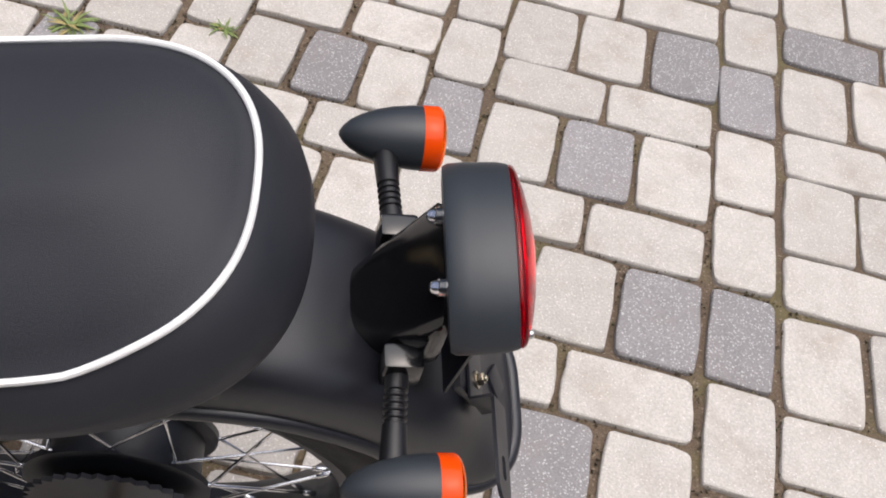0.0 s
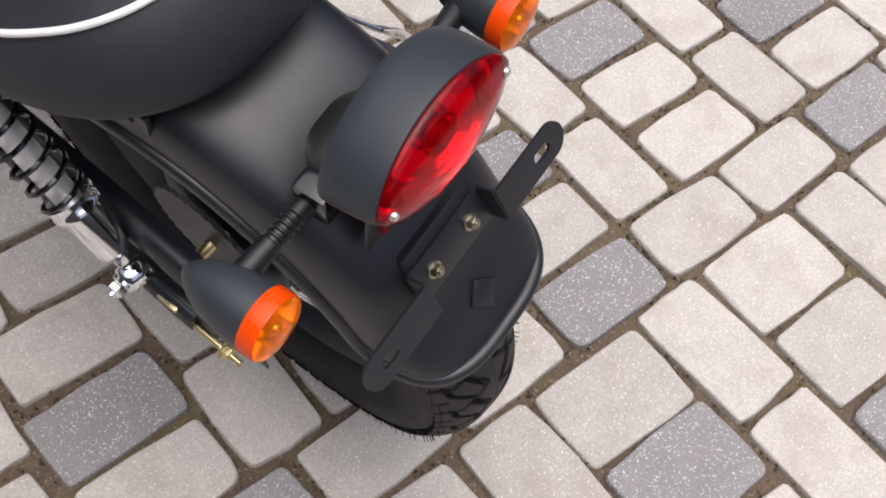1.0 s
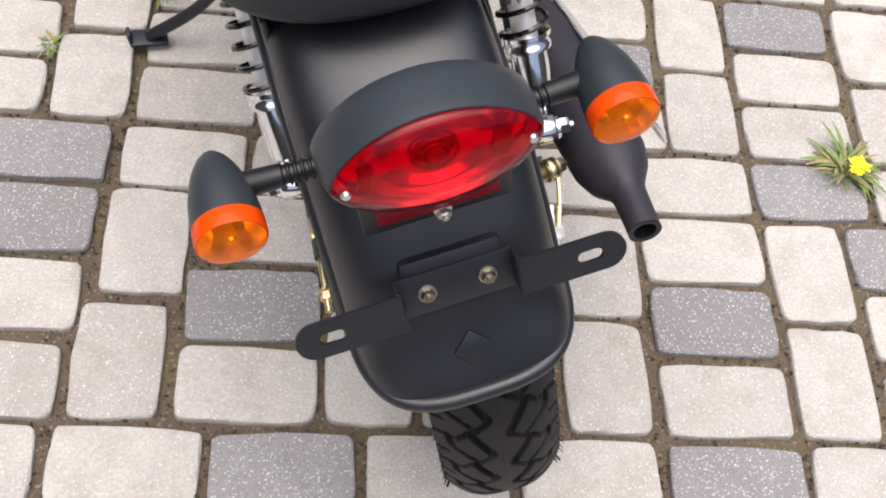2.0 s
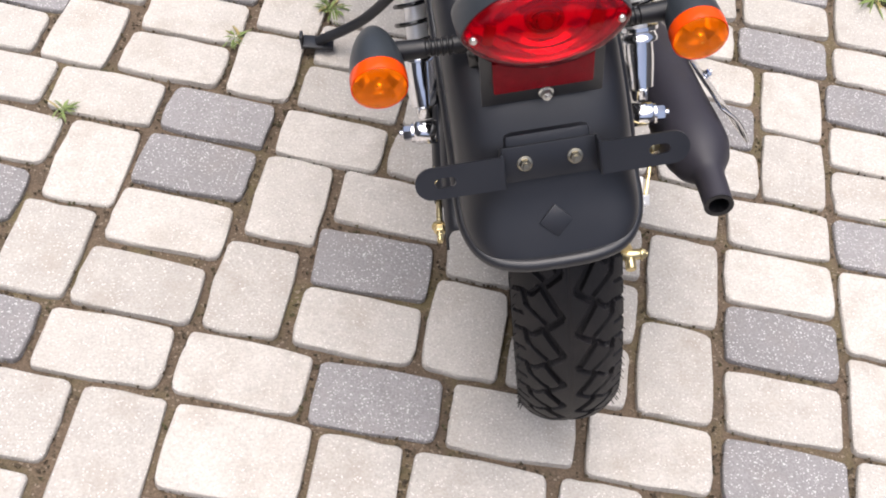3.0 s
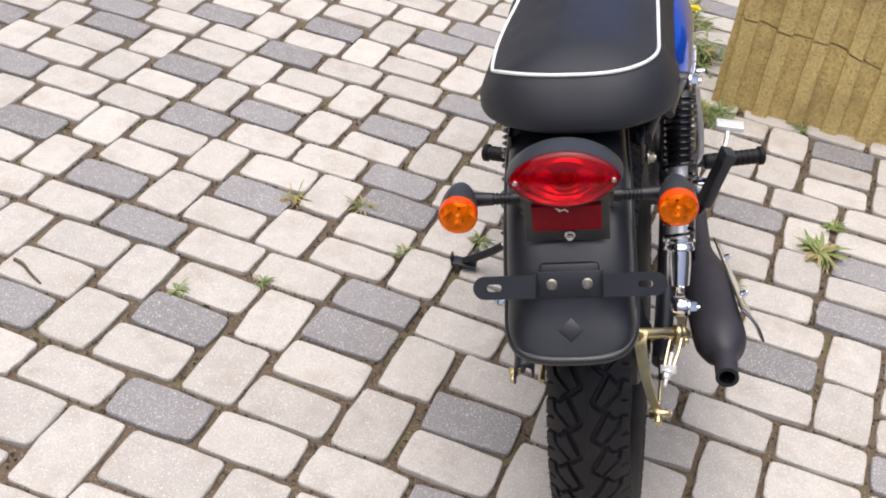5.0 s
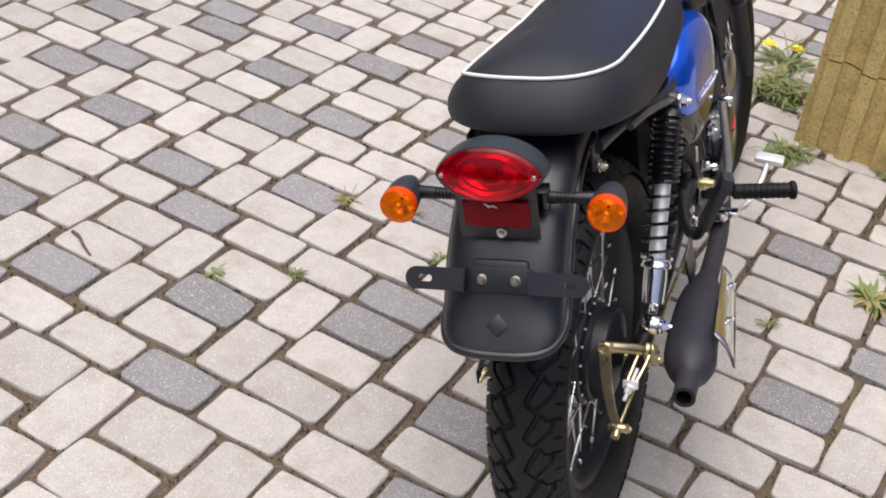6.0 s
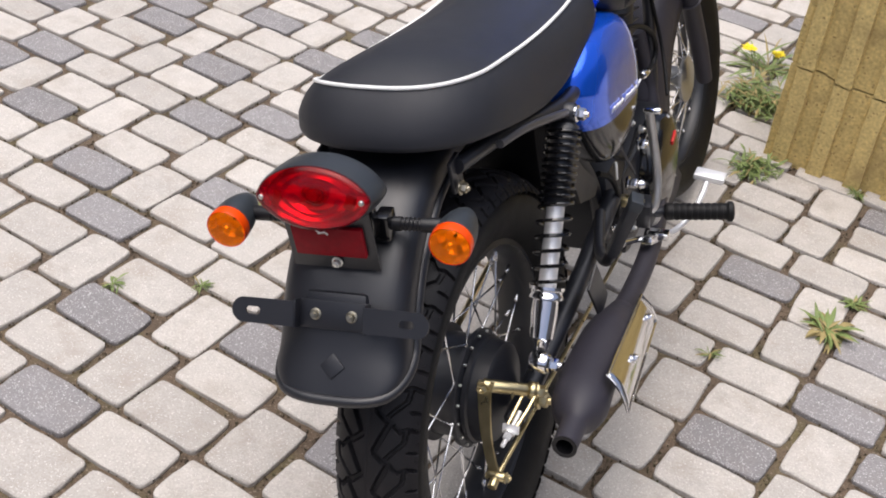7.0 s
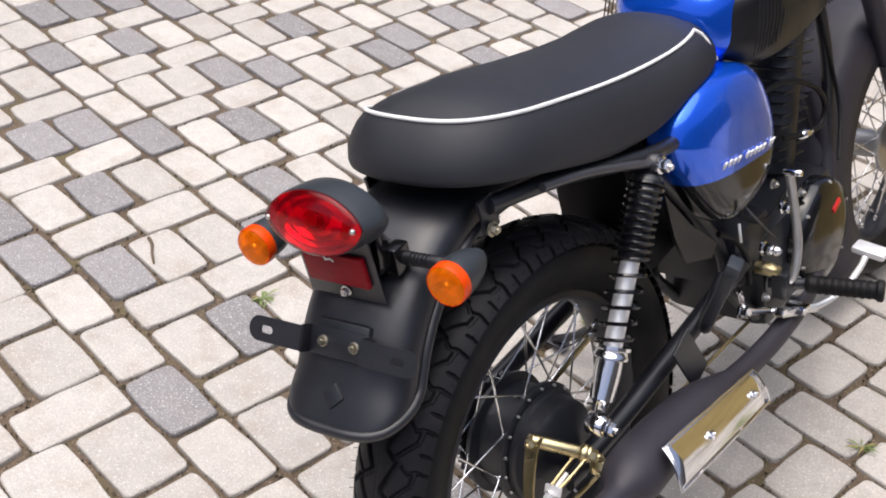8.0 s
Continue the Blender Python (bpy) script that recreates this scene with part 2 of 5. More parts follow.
def hexnut(bm, p0, p1, r, washer=True):
    m = along(p0, p1)
    d = (Vector(p1) - Vector(p0)).length
    for f0, f1, rr, seg in ((0, 0.2, r * 1.35, 18), (0.2, 0.75, r, 6), (0.75, 1.0, r * 0.5, 12)):
        lathe(bm, m @ V(0, 0, f0 * d), m @ V(0, 0, f1 * d), [(0, rr), ((f1 - f0) * d * 0.8, rr), ((f1 - f0) * d, rr * 0.88)], seg)
    return bm


def part(name, bm, mat, parent=None, label="", m=None, smooth=45, pane=False):
    """Links a bmesh as one mesh object under a thing or a part."""
    if m is not None:
        bmesh.ops.transform(bm, matrix=m, verts=bm.verts)
    bmesh.ops.recalc_face_normals(bm, faces=bm.faces)
    me = bpy.data.meshes.new(name)
    if smooth:
        lim = radians(smooth)
        for f in bm.faces:
            f.smooth = True
        for e in bm.edges:
            if len(e.link_faces) == 2 and e.calc_face_angle(0) > lim:
                e.smooth = False
    bm.to_mesh(me)
    bm.free()
    me.materials.append(mat)
    ob = new(name, me)
    if pane:
        ob.visible_shadow = False
    if parent is not None:
        ob.parent = parent
    if label:
        tagged(ob, label)
    return ob


def thing(name, m, label, category, group=""):
    ob = new(name)
    ob.empty_display_size = 0.1
    ob.matrix_world = m
    return tagged(ob, label, category, group)


def B():
    return bmesh.new()


# ---- the motorcycle ----
CHASSIS = pose(0.04, 0, 0, 0, -12.5, -6)
TAIL = CHASSIS.inverted() @ pose(0.013, 0, 0, 0, -12.5, 0)
bike = thing("motorcycle", CHASSIS, "black and blue cafe motorcycle leaning on its side stand", "motorcycle")


def both(fn):
    fn(1)
    fn(-1)


# rear fender, tail lamp and indicators
FEN = smooth_path([(0, 0.16, 0.796), (0, 0.08, 0.808), (0, 0.02, 0.815), (0, -0.06, 0.817), (0, -0.13, 0.803), (0, -0.19, 0.772), (0, -0.235, 0.737), (0, -0.268, 0.699),
                   (0, -0.294, 0.657), (0, -0.316, 0.627), (0, -0.335, 0.601)], 5)


def fender_frame(k):
    i = min(int(k), len(FEN) - 2)
    a, b = FEN[max(i - 1, 0)], FEN[min(i + 2, len(FEN) - 1)]
    t = (b - a).normalized()
    return FEN[i].lerp(FEN[i + 1], k - i), V(0, t.z, -t.y)


def fender_ring(k, lift=0.0):
    p, n = fender_frame(k)
    u = k / (len(FEN) - 1)
    e = max(0.0, (u - 0.80) / 0.20)
    w = (0.084 + 0.006 * u) * max(1e-3, 1 - e ** 3.2) ** (1 / 2.6)
    d = 0.056 * max(0.05, 1 - 0.97 * e ** 1.3)
    ring = []
    for j in range(25):
        ph = math.pi * (j / 24 - 0.5)
        s, c = math.sin(ph), math.cos(ph)
        ring.append(p - n * (d * (1 - abs(c) ** 0.62) - lift) + V(w * math.copysign(abs(s) ** 0.62, s), 0, 0))
    return ring


bm = B()
LAST = len(FEN) - 1
STATIONS = [0.8 * LAST * k / 32 for k in range(32)] + [LAST * (0.8 + 0.2 * math.sin(math.pi / 2 * k / 20)) for k in range(21)]
rings = [fender_ring(k) for k in STATIONS]
skin(bm, rings, closed=False)
fender = part("rear_fender", bm, BLACK_SATIN, bike, "broad satin black rear mudguard with rolled edge", TAIL)
sol = fender.modifiers.new("thickness", "SOLIDIFY")
sol.thickness, sol.offset = 0.003, 0
bm = B()
edge = [r[0] + fender_frame(k)[1] * 0.003 for k, r in zip(STATIONS, rings)]
edge += [r[-1] + fender_frame(k)[1] * 0.003 for k, r in list(zip(STATIONS, rings))[::-1]]
sweep(bm, edge, 0.0075, 12)
part("rolled_edge", bm, BLACK_SATIN, fender, m=TAIL)
bm = B()
k = 43.5
p, n = fender_frame(k)
fm = Matrix.Translation(p + n * 0.0015) @ Matrix((V(1, 0, 0), V(0, n.z, -n.y), n)).transposed().to_4x4()
box(bm, (0.024, 0.024, 0.004), fm @ pose(0, 0, 0.0005, 0, 0, 45), 0.0015)
part("diamond_pad", bm, BLACK_SATIN, fender, "small diamond-shaped rubber pad", TAIL)

# number plate bracket with two bolts
p, n = V(0, -0.279, 0.693), V(0, -0.88, 0.475)
bt = Matrix.Translation(p) @ Matrix((V(1, 0, 0), -n, V(0, 0.475, 0.88))).transposed().to_4x4()
BRK = TAIL @ bt
bm = B()
box(bm, (0.084, 0.016, 0.050), pose(0, 0.0085, 0.004), 0.0079)
part("bracket_boss", bm, BLACK_SATIN, fender, "raised pad pressed into the mudguard", BRK)
bm = B()


def strip(bm, outline, y0, y1):
    a = [bm.verts.new((x, y0, z)) for x, z in outline]
    b = [bm.verts.new((x, y1, z)) for x, z in outline]
    n = len(a)
    for k in range(n):
        bm.faces.new((a[k], a[(k + 1) % n], b[(k + 1) % n], b[k]))
    return a, b


box(bm, (0.094, 0.003, 0.036), pose(0, -0.0015, 0), 0.001)
plate_bracket = part("plate_bracket", bm, BLACK_SATIN, bike, "bent black steel plate bracket with slotted arms", BRK)
for s in (1, -1):
    bm = B()
    box(bm, (0.003, 0.019, 0.036), pose(s * 0.0470, -0.0105, 0), 0.001)
    # arm with a slotted hole: outer outline and slot outline bridged
    outer, slot = [], []
    cx, hw = 0.1030, 0.0162
    for j in range(24):
        a = 2 * math.pi * j / 24
        ca, sa = math.cos(a), math.sin(a)
        ox = cx + 0.013 + hw * ca if ca > -0.01 else 0.0470 + 0.0
        oz = hw * sa if ca > -0.01 else hw * (sa / max(abs(sa), abs(ca)) if abs(sa) > abs(ca) else sa / abs(ca))
        outer.append((s * ox, oz))
        slot.append((s * (cx + (0.005 if ca > 0 else -0.005) + 0.0052 * ca), 0.0052 * sa))
    oa, ob_ = strip(bm, outer, -0.0185, -0.0215)
    sa_, sb_ = strip(bm, slot, -0.0185, -0.0215)
    for j in range(24):
        i = (j + 1) % 24
        bm.faces.new((oa[j], oa[i], sa_[i], sa_[j]))
        bm.faces.new((ob_[j], ob_[i], sb_[i], sb_[j]))
    part("bracket_arm", bm, BLACK_SATIN, plate_bracket, m=BRK, smooth=30)
    bm = B()
    hexnut(bm, (s * 0.0245, -0.003, 0), (s * 0.0245, -0.0125, 0), 0.0056)
    part("bolt", bm, DARK_BOLT, plate_bracket, "dull yellow zinc hex bolt with washer", BRK)


# tail lamp
def cat_eye(a, b, y, count=48, pw=0.66, cz=0.864):
    out = []
    for j in range(count):
        t = 2 * math.pi * j / count
        c, s = math.cos(t), math.sin(t)
        out.append(V(a * c, y, cz + math.copysign(b * abs(s) ** (2 * pw), s)))
    return out


LTILT = Matrix.Translation((0, -0.284, 0.864)) @ pose(0, 0, 0, -11, 0, 0) @ Matrix.Translation((0, 0.284, -0.864))
LAMP = TAIL @ LTILT
bm = B()
skin(bm, [cat_eye(0.060, 0.030, -0.227), cat_eye(0.0745, 0.0405, -0.228), cat_eye(0.0770, 0.0430, -0.232), cat_eye(0.0775, 0.0435, -0.244),
          cat_eye(0.0765, 0.0425, -0.268), cat_eye(0.0745, 0.0410, -0.2755), cat_eye(0.0715, 0.0385, -0.2765), cat_eye(0.070, 0.037, -0.262),
          cat_eye(0.05, 0.026, -0.256), cat_eye(0.004, 0.003, -0.2555)], cap0=True, cap1=True)
tail_lamp = part("tail_lamp", bm, LAMP_PLASTIC, bike, "cat-eye tail lamp with black housing and red lens", LAMP)
bm = B()
skin(bm, [cat_eye(0.0695, 0.0365, -0.2690), cat_eye(0.062, 0.0330, -0.2640), cat_eye(0.054, 0.0290, -0.2665), cat_eye(0.046, 0.0250, -0.2625), cat_eye(0.038, 0.0210, -0.2650), cat_eye(0.029, 0.0165, -0.2610), cat_eye(0.020, 0.0118, -0.2625), cat_eye(0.003, 0.002, -0.2590)], cap1=True)
part("reflector_dish", bm, WHITE_INNER, tail_lamp, m=LAMP)
bm = B()
for rr in (0.008, 0.013):
    sweep(bm, [V(rr * 1.15 * math.cos(a), -0.2665, 0.866 + rr * 0.8 * math.sin(a)) for a in np.linspace(0, 2 * math.pi, 28, endpoint=False)], 0.0016, 6, closed=True)
rod(bm, (0, -0.262, 0.866), (0, -0.272, 0.866), 0.007)
part("bulb", bm, RED_DEEP, tail_lamp, "bulb and rings behind the lens", LAMP)
# two dark blocks behind the lens that make its dark patches
for x, w in ((0.044, 0.012), (-0.048, 0.009)):
    bm = B()
    box(bm, (w, 0.004, 0.018), pose(x, -0.2665, 0.860, 0, 20, 0), 0.0015)
    part("dark_inner_block", bm, RED_DEEP, tail_lamp, m=LAMP)
bm = B()
skin(bm, [cat_eye(0.0735, 0.0400, -0.2760), cat_eye(0.0740, 0.0404, -0.2775), cat_eye(0.0725, 0.0395, -0.2800), cat_eye(0.066, 0.0358, -0.2828),
          cat_eye(0.052, 0.0280, -0.2862), cat_eye(0.036, 0.0195, -0.2890), cat_eye(0.018, 0.010, -0.2908), cat_eye(0.002, 0.0015, -0.2914)], cap1=True)
part("lens", bm, RED_LENS, tail_lamp, "clear red plastic lens", LAMP, pane=True)
for s in (1, -1):
    bm = B()
    lathe(bm, (s * 0.0640, -0.2800, 0.864), (s * 0.0640, -0.2870, 0.864), [(0, 0.0036), (0.004, 0.0036), (0.0055, 0.0026)], 12)
    part("screw", bm, STEEL, tail_lamp, "small bright cross-head screw", LAMP)
    bm = B()
    lathe(bm, (s * 0.029, -0.226, 0.860), (s * 0.029, -0.200, 0.860), [(0, 0.0068), (0.005, 0.0068), (0.006, 0.0054), (0.009, 0.0048), (0.011, 0.003)], 12)
    part("cap_nut", bm, CHROME, tail_lamp, "chrome cap nut", TAIL)

# bracket that carries lamp and indicators
bm = B()


def rr_ring(y, hx, z0, z1, count=32, p=0.45):
    cz, hz = (z0 + z1) / 2, (z1 - z0) / 2
    return [V(hx * math.copysign(abs(math.cos(t)) ** p, math.cos(t)), y, cz + hz * math.copysign(abs(math.sin(t)) ** p, math.sin(t)))
            for t in (2 * math.pi * (j + 0.5) / count for j in range(count))]


skin(bm, [rr_ring(-0.232, 0.050, 0.766, 0.858), rr_ring(-0.226, 0.052, 0.764, 0.860), rr_ring(-0.218, 0.050, 0.764, 0.846), rr_ring(-0.208, 0.047, 0.764, 0.828),
          rr_ring(-0.196, 0.043, 0.762, 0.812), rr_ring(-0.183, 0.036, 0.762, 0.798), rr_ring(-0.171, 0.026, 0.764, 0.789), rr_ring(-0.163, 0.012, 0.768, 0.784)], cap0=True, cap1=True)
lamp_mount = part("lamp_mount", bm, BLACK_GLOSS, bike, "glossy black mounting between mudguard and tail lamp", TAIL)
bm = B()
box(bm, (0.116, 0.003, 0.105), pose(0, -0.2505, 0.795, 6), 0.0014)
box(bm, (0.06, 0.034, 0.02), pose(0, -0.234, 0.812), 0.003)
part("reflector_plate", bm, BLACK_SATIN, lamp_mount, "black backing plate", TAIL)
bm = B()
box(bm, (0.094, 0.007, 0.044), pose(0, -0.2555, 0.789, 6), 0.002)
refl = part("reflector", bm, RED_REFLECTOR, bike, "red rectangular rear reflector", TAIL)
# three thin white slivers near the top of the reflector
for x, z, w, a in ((-0.012, 0.806, 0.012, 35), (-0.006, 0.8035, 0.010, -15), (0.000, 0.803, 0.006, 40)):
    bm = B()
    box(bm, (w, 0.0012, 0.0022), pose(x, -0.2605, z, 6, a, 0), 0.0003)
    part("white_sliver", bm, WHITE_PRINT, refl, "thin white sliver on the reflector", TAIL)
bm = B()
hexnut(bm, (0.003, -0.2495, 0.7545), (0.003, -0.259, 0.7540), 0.0055)
part("plate_bolt", bm, STEEL, bike, "small zinc bolt below the reflector", TAIL)


def indicator(s):
    x, z, y0 = s * 0.150, 0.784, -0.160
    bm = B()
    lathe(bm, (x, y0, z), (x, y0 - 0.1, z), [(0, 0.002), (0.003, 0.0065), (0.009, 0.0120), (0.018, 0.0170), (0.030, 0.0215), (0.044, 0.0248), (0.058, 0.0264), (0.067, 0.0268), (0.0675, 0.0245), (0.052, 0.020)], 32)
    ind = part("indicator", bm, LAMP_PLASTIC, bike, "bullet-shaped indicator with amber lens on a ribbed stem", TAIL)
    bm = B()
    lathe(bm, (x, y0, z), (x, y0 - 0.1, z), [(0.0815, 0.0263), (0.0832, 0.0252), (0.0850, 0.0215), (0.0866, 0.0150), (0.0875, 0.0075), (0.0878, 0.001)], 40, cap=False)
    part("lens", bm, AMBER_LENS, ind, "clear amber lens", TAIL, pane=True)
    bm = B()
    m = along((x, y0, z), (x, y0 - 0.1, z))
    seg = 96
    skin(bm, [[m @ V((r + (rb if k % 2 else 0)) * math.cos(2 * math.pi * k / seg), (r + (rb if k % 2 else 0)) * math.sin(2 * math.pi * k / seg), d) for k in range(seg)]
              for d, r, rb in ((0.066, 0.0262, 0), (0.0675, 0.0266, 0.0005), (0.0795, 0.0266, 0.0005), (0.0815, 0.0264, 0), (0.0812, 0.0252, 0), (0.079, 0.0248, 0))])
    part("lens_wall", bm, AMBER_RING, ind, "ribbed orange wall of the lens", TAIL)
    bm = B()
    lathe(bm, (x, y0, z), (x, y0 - 0.1, z), [(0.0800, 0.0250), (0.0725, 0.0240), (0.0625, 0.0195), (0.0560, 0.0100), (0.0545, 0.002)], 13, cap=False)
    part("reflector_cup", bm, AMBER_BULB, ind, "bright faceted reflector", TAIL, smooth=10)
    bm = B()
    lathe(bm, (x, y0 - 0.068, z), (x, y0 - 0.084, z), [(0, 0.004), (0.005, 0.0055), (0.010, 0.005), (0.0125, 0.002)], 14)
    part("bulb", bm, AMBER_BULB, ind, "", TAIL)
    bm = B()
    ys = -0.197
    prof = [(0, 0.0098), (0.002, 0.0105), (0.034, 0.0092)]
    for k in range(5):
        prof += [(0.036 + 0.0055 * k, 0.0092), (0.037 + 0.0055 * k, 0.0076), (0.0395 + 0.0055 * k, 0.0076), (0.0405 + 0.0055 * k, 0.0092)]
    prof += [(0.078, 0.009), (0.092, 0.0088)]
    lathe(bm, (s * 0.138, ys, z), (s * 0.04, ys - 0.006, z + 0.002), prof, 20)
    part("stem", bm, BLACK_MATT, ind, "ribbed rubber stem", TAIL)
    bm = B()
    box(bm, (0.02, 0.03, 0.036), pose(s * 0.055, ys - 0.008, z + 0.002), 0.004)
    part("stem_clamp", bm, BLACK_GLOSS, ind, m=TAIL)


both(indicator)

# seat
Y0, Y1, SEAT_X = -0.112, 0.505, -0.006
SEAT_YAW = Matrix.Translation((SEAT_X, -0.05, 0)) @ pose(0, 0, 0, 0, 0, 2.5) @ Matrix.Translation((-SEAT_X, 0.05, 0))
ZP = ([-0.13, -0.11, -0.05, 0.05, 0.15, 0.25, 0.36, 0.45, 0.51], [0.919, 0.918, 0.910, 0.891, 0.872, 0.857, 0.847, 0.848, 0.850])
ZB = ([-0.16, -0.12, -0.04, 0.02, 0.08, 0.15, 0.27, 0.40, 0.51], [0.852, 0.846, 0.832, 0.815, 0.797, 0.780, 0.769, 0.785, 0.795])


def seat_outline(off, count=96):
    out = []
    for j in range(count):
        t = 2 * math.pi * j / count
        c, s = math.cos(t), math.sin(t)
        back = j >= count // 2
        yc, hl = (0.02, 0.02 - Y0) if back else (0.36, Y1 - 0.36)
        pw = 2 / 2.55 if back else 2 / 3.2
        y = yc + (hl + off) * math.copysign(abs(s) ** pw, s) if abs(s) > 1e-9 else yc
        w = 0.117 if back else 0.114
        x = (w + off) * math.copysign(abs(c) ** pw, c) + SEAT_X
        out.append((x, y))
    # straight flanks between the rounded ends
    rear = [q for q in out[count // 2:]]
    front = [q for q in out[:count // 2]]
    flank_l = [(front[-1][0] + (rear[0][0] - front[-1][0]) * u, 0.36 + (0.02 - 0.36) * u) for u in np.linspace(0.04, 0.96, 14)]
    flank_r = [(rear[-1][0] + (front[0][0] - rear[-1][0]) * u, 0.02 + 0.34 * u) for u in np.linspace(0.04, 0.96, 14)]
    return front + flank_l + rear + flank_r


def seat_ring(off, s, lift=0.0):
    r = []
    for x, y in seat_outline(off):
        zp, zb = ease(y, *ZP), ease(y, *ZB)
        left = min(1.0, max(0.0, (SEAT_X - x) / 0.12)) ** 1.5 * max(0.0, 1 - max(s, 0.0)) * min(1.0, max(0.0, (y + 0.13) / 0.12))
        tail = 0.013 * min(1.0, max(0.0, s)) ** 0.8 * max(0.0, 1 - ((x - SEAT_X) / 0.150) ** 2) * min(1.0, max(0.0, (0.02 - y) / 0.10))
        y -= tail
        r.append(V(x - (0.005 + 0.016 * math.sin(math.pi * min(1.0, max(0.0, (y + 0.05) / 0.5)))) * left, y, zp + (zb - zp) * s + lift - 0.028 * left))
    return r


bm = B()
lv = [(-0.02, 1.03, 0), (0.024, 1.03, 0), (0.0305, 0.985, 0), (0.0318, 0.90, 0), (0.030, 0.65, 0), (0.0235, 0.42, 0), (0.015, 0.2, 0), (0.006, 0.05, 0), (0.0, -0.02, 0),
      (-0.004, -0.02, 0.001), (-0.012, 0, 0.008), (-0.03, 0, 0.0165), (-0.055, 0, 0.024), (-0.075, 0, 0.0275)]
layers = [seat_ring(*q) for q in lv]
inner = layers[-1]
for f in (0.75, 0.5, 0.25, 0.0):
    row = [(SEAT_X + f * (p.x - SEAT_X), p.y + (1 - f) * (min(0.36, max(0.02, p.y)) - p.y)) for p in inner]
    layers.append([V(x, y, ease(y, *ZP) + 0.0310 - 0.0035 * f * f) for x, y in row])
skin(bm, layers, cap0=True)
bmesh.ops.remove_doubles(bm, verts=bm.verts, dist=0.0006)
bmesh.ops.dissolve_degenerate(bm, edges=bm.edges, dist=0.0006)
seat = part("seat", bm, VINYL, bike, "charcoal vinyl seat with white piping", SEAT_YAW, smooth=170)
bm = B()
pip = [p for p in seat_ring(0.0025, 0.0, 0.002)]
start = max(range(len(pip)), key=lambda k: pip[k].y)
pip = pip[start:] + pip[:start]
pip = [p for p in pip if p.y < 0.458]
down = [V(s * q + SEAT_X, 0.458 + dy, z) for s in (1,) for q, dy, z in ((0.130, 0.022, 0.795), (0.127, 0.017, 0.810), (0.122, 0.011, 0.828), (0.115, 0.005, 0.842))]
if pip[0].x < pip[-1].x:
    pip = pip + down[::-1]
else:
    pip = down + pip
sweep(bm, pip, 0.0028, 8)
part("piping", bm, PIPING, seat, "white piping sewn round the top panel", SEAT_YAW)
bm = B()
box(bm, (0.16, 0.40, 0.03), pose(-0.01, 0.22, 0.800, -5), 0.008)
part("seat_base", bm, BLACK_MATT, seat)

# frame, under-seat rails, battery box
bm = B()
for s in (1, -1):
    sweep(bm, smooth_path([(s * 0.094, -0.09, 0.806), (s * 0.108, 0.05, 0.786), (s * 0.125, 0.236, 0.742), (s * 0.10, 0.40, 0.715), (s * 0.06, 0.62, 0.72), (s * 0.03, 0.95, 0.80)]), 0.012, 12)
    sweep(bm, smooth_path([(s * 0.098, 0.24, 0.735), (s * 0.082, 0.36, 0.62), (s * 0.078, 0.50, 0.46), (s * 0.080, 0.54, 0.34), (s * 0.085, 0.62, 0.25)]), 0.012, 12)
    sweep(bm, smooth_path([(s * 0.03, 0.98, 0.78), (s * 0.05, 1.0, 0.6), (s * 0.06, 0.98, 0.36), (s * 0.08, 0.88, 0.24), (s * 0.09, 0.62, 0.25)]), 0.013, 12)
frame_ = part("frame", bm, BLACK_SATIN, bike, "black tubular frame")
for s in (1, -1):
    bm = B()
    box(bm, (0.006, 0.030, 0.050), pose(s * 0.096 - 0.004, -0.090, 0.795, 10), 0.002)
    part("fender_stay", bm, BLACK_SATIN, frame_)
for s in (1, -1):
    if s > 0:
        bm = B()
        hexnut(bm, (0.100, -0.095, 0.777), (0.112, -0.095, 0.777), 0.0075)
        part("stay_bolt", bm, DARK_BOLT, frame_, "zinc bolt on the mudguard stay")
    bm = B()
    sweep(bm, smooth_path([(s * 0.128, -0.02, 0.806), (s * 0.133, 0.06, 0.790), (s * 0.139, 0.16, 0.760), (s * 0.143, 0.228, 0.737)]), 0.0065, 10)
    part("grab_strap", bm, GREY_TUBE, frame_, "grey steel strap bar below the seat")
bm = B()
box(bm, (0.15, 0.34, 0.24), pose(0, 0.43, 0.63, 8), 0.03)
box(bm, (0.13, 0.10, 0.18), pose(0, 0.34, 0.67), 0.03)
part("battery_box", bm, BOX_PLASTIC, bike, "black airbox and battery box below the seat")
bm = B()
box(bm, (0.12, 0.012, 0.30), pose(0, 0.375, 0.60, -18), 0.004)
part("inner_fender", bm, BOX_PLASTIC, bike)


# side covers
def puff(bm, outline, s, x0, x1, steps=5, swell=0.55):
    """A domed panel: an outline (y, z) drawn in towards its middle as it rises sideways."""
    pts = smooth_path([(0, *q) for q in outline] + [(0, *outline[0])], 5)[:-1]
    c = sum((Vector(p) for p in pts), Vector()) / len(pts)
    rings = []
    for k in range(steps + 1):
        a = (math.pi / 2) * k / steps
        sc, h = 0.30 + 0.70 * math.cos(a) ** swell if k < steps else 0.30, math.sin(a)
        rings.append([V(s * (x0 + (x1 - x0) * h), c.y + (p.y - c.y) * sc, c.z + (p.z - c.z) * sc) for p in pts])
    skin(bm, [[V(s * (x0 - 0.03), p.y, p.z) for p in pts]] + rings, cap0=True, cap1=True)
    return bm


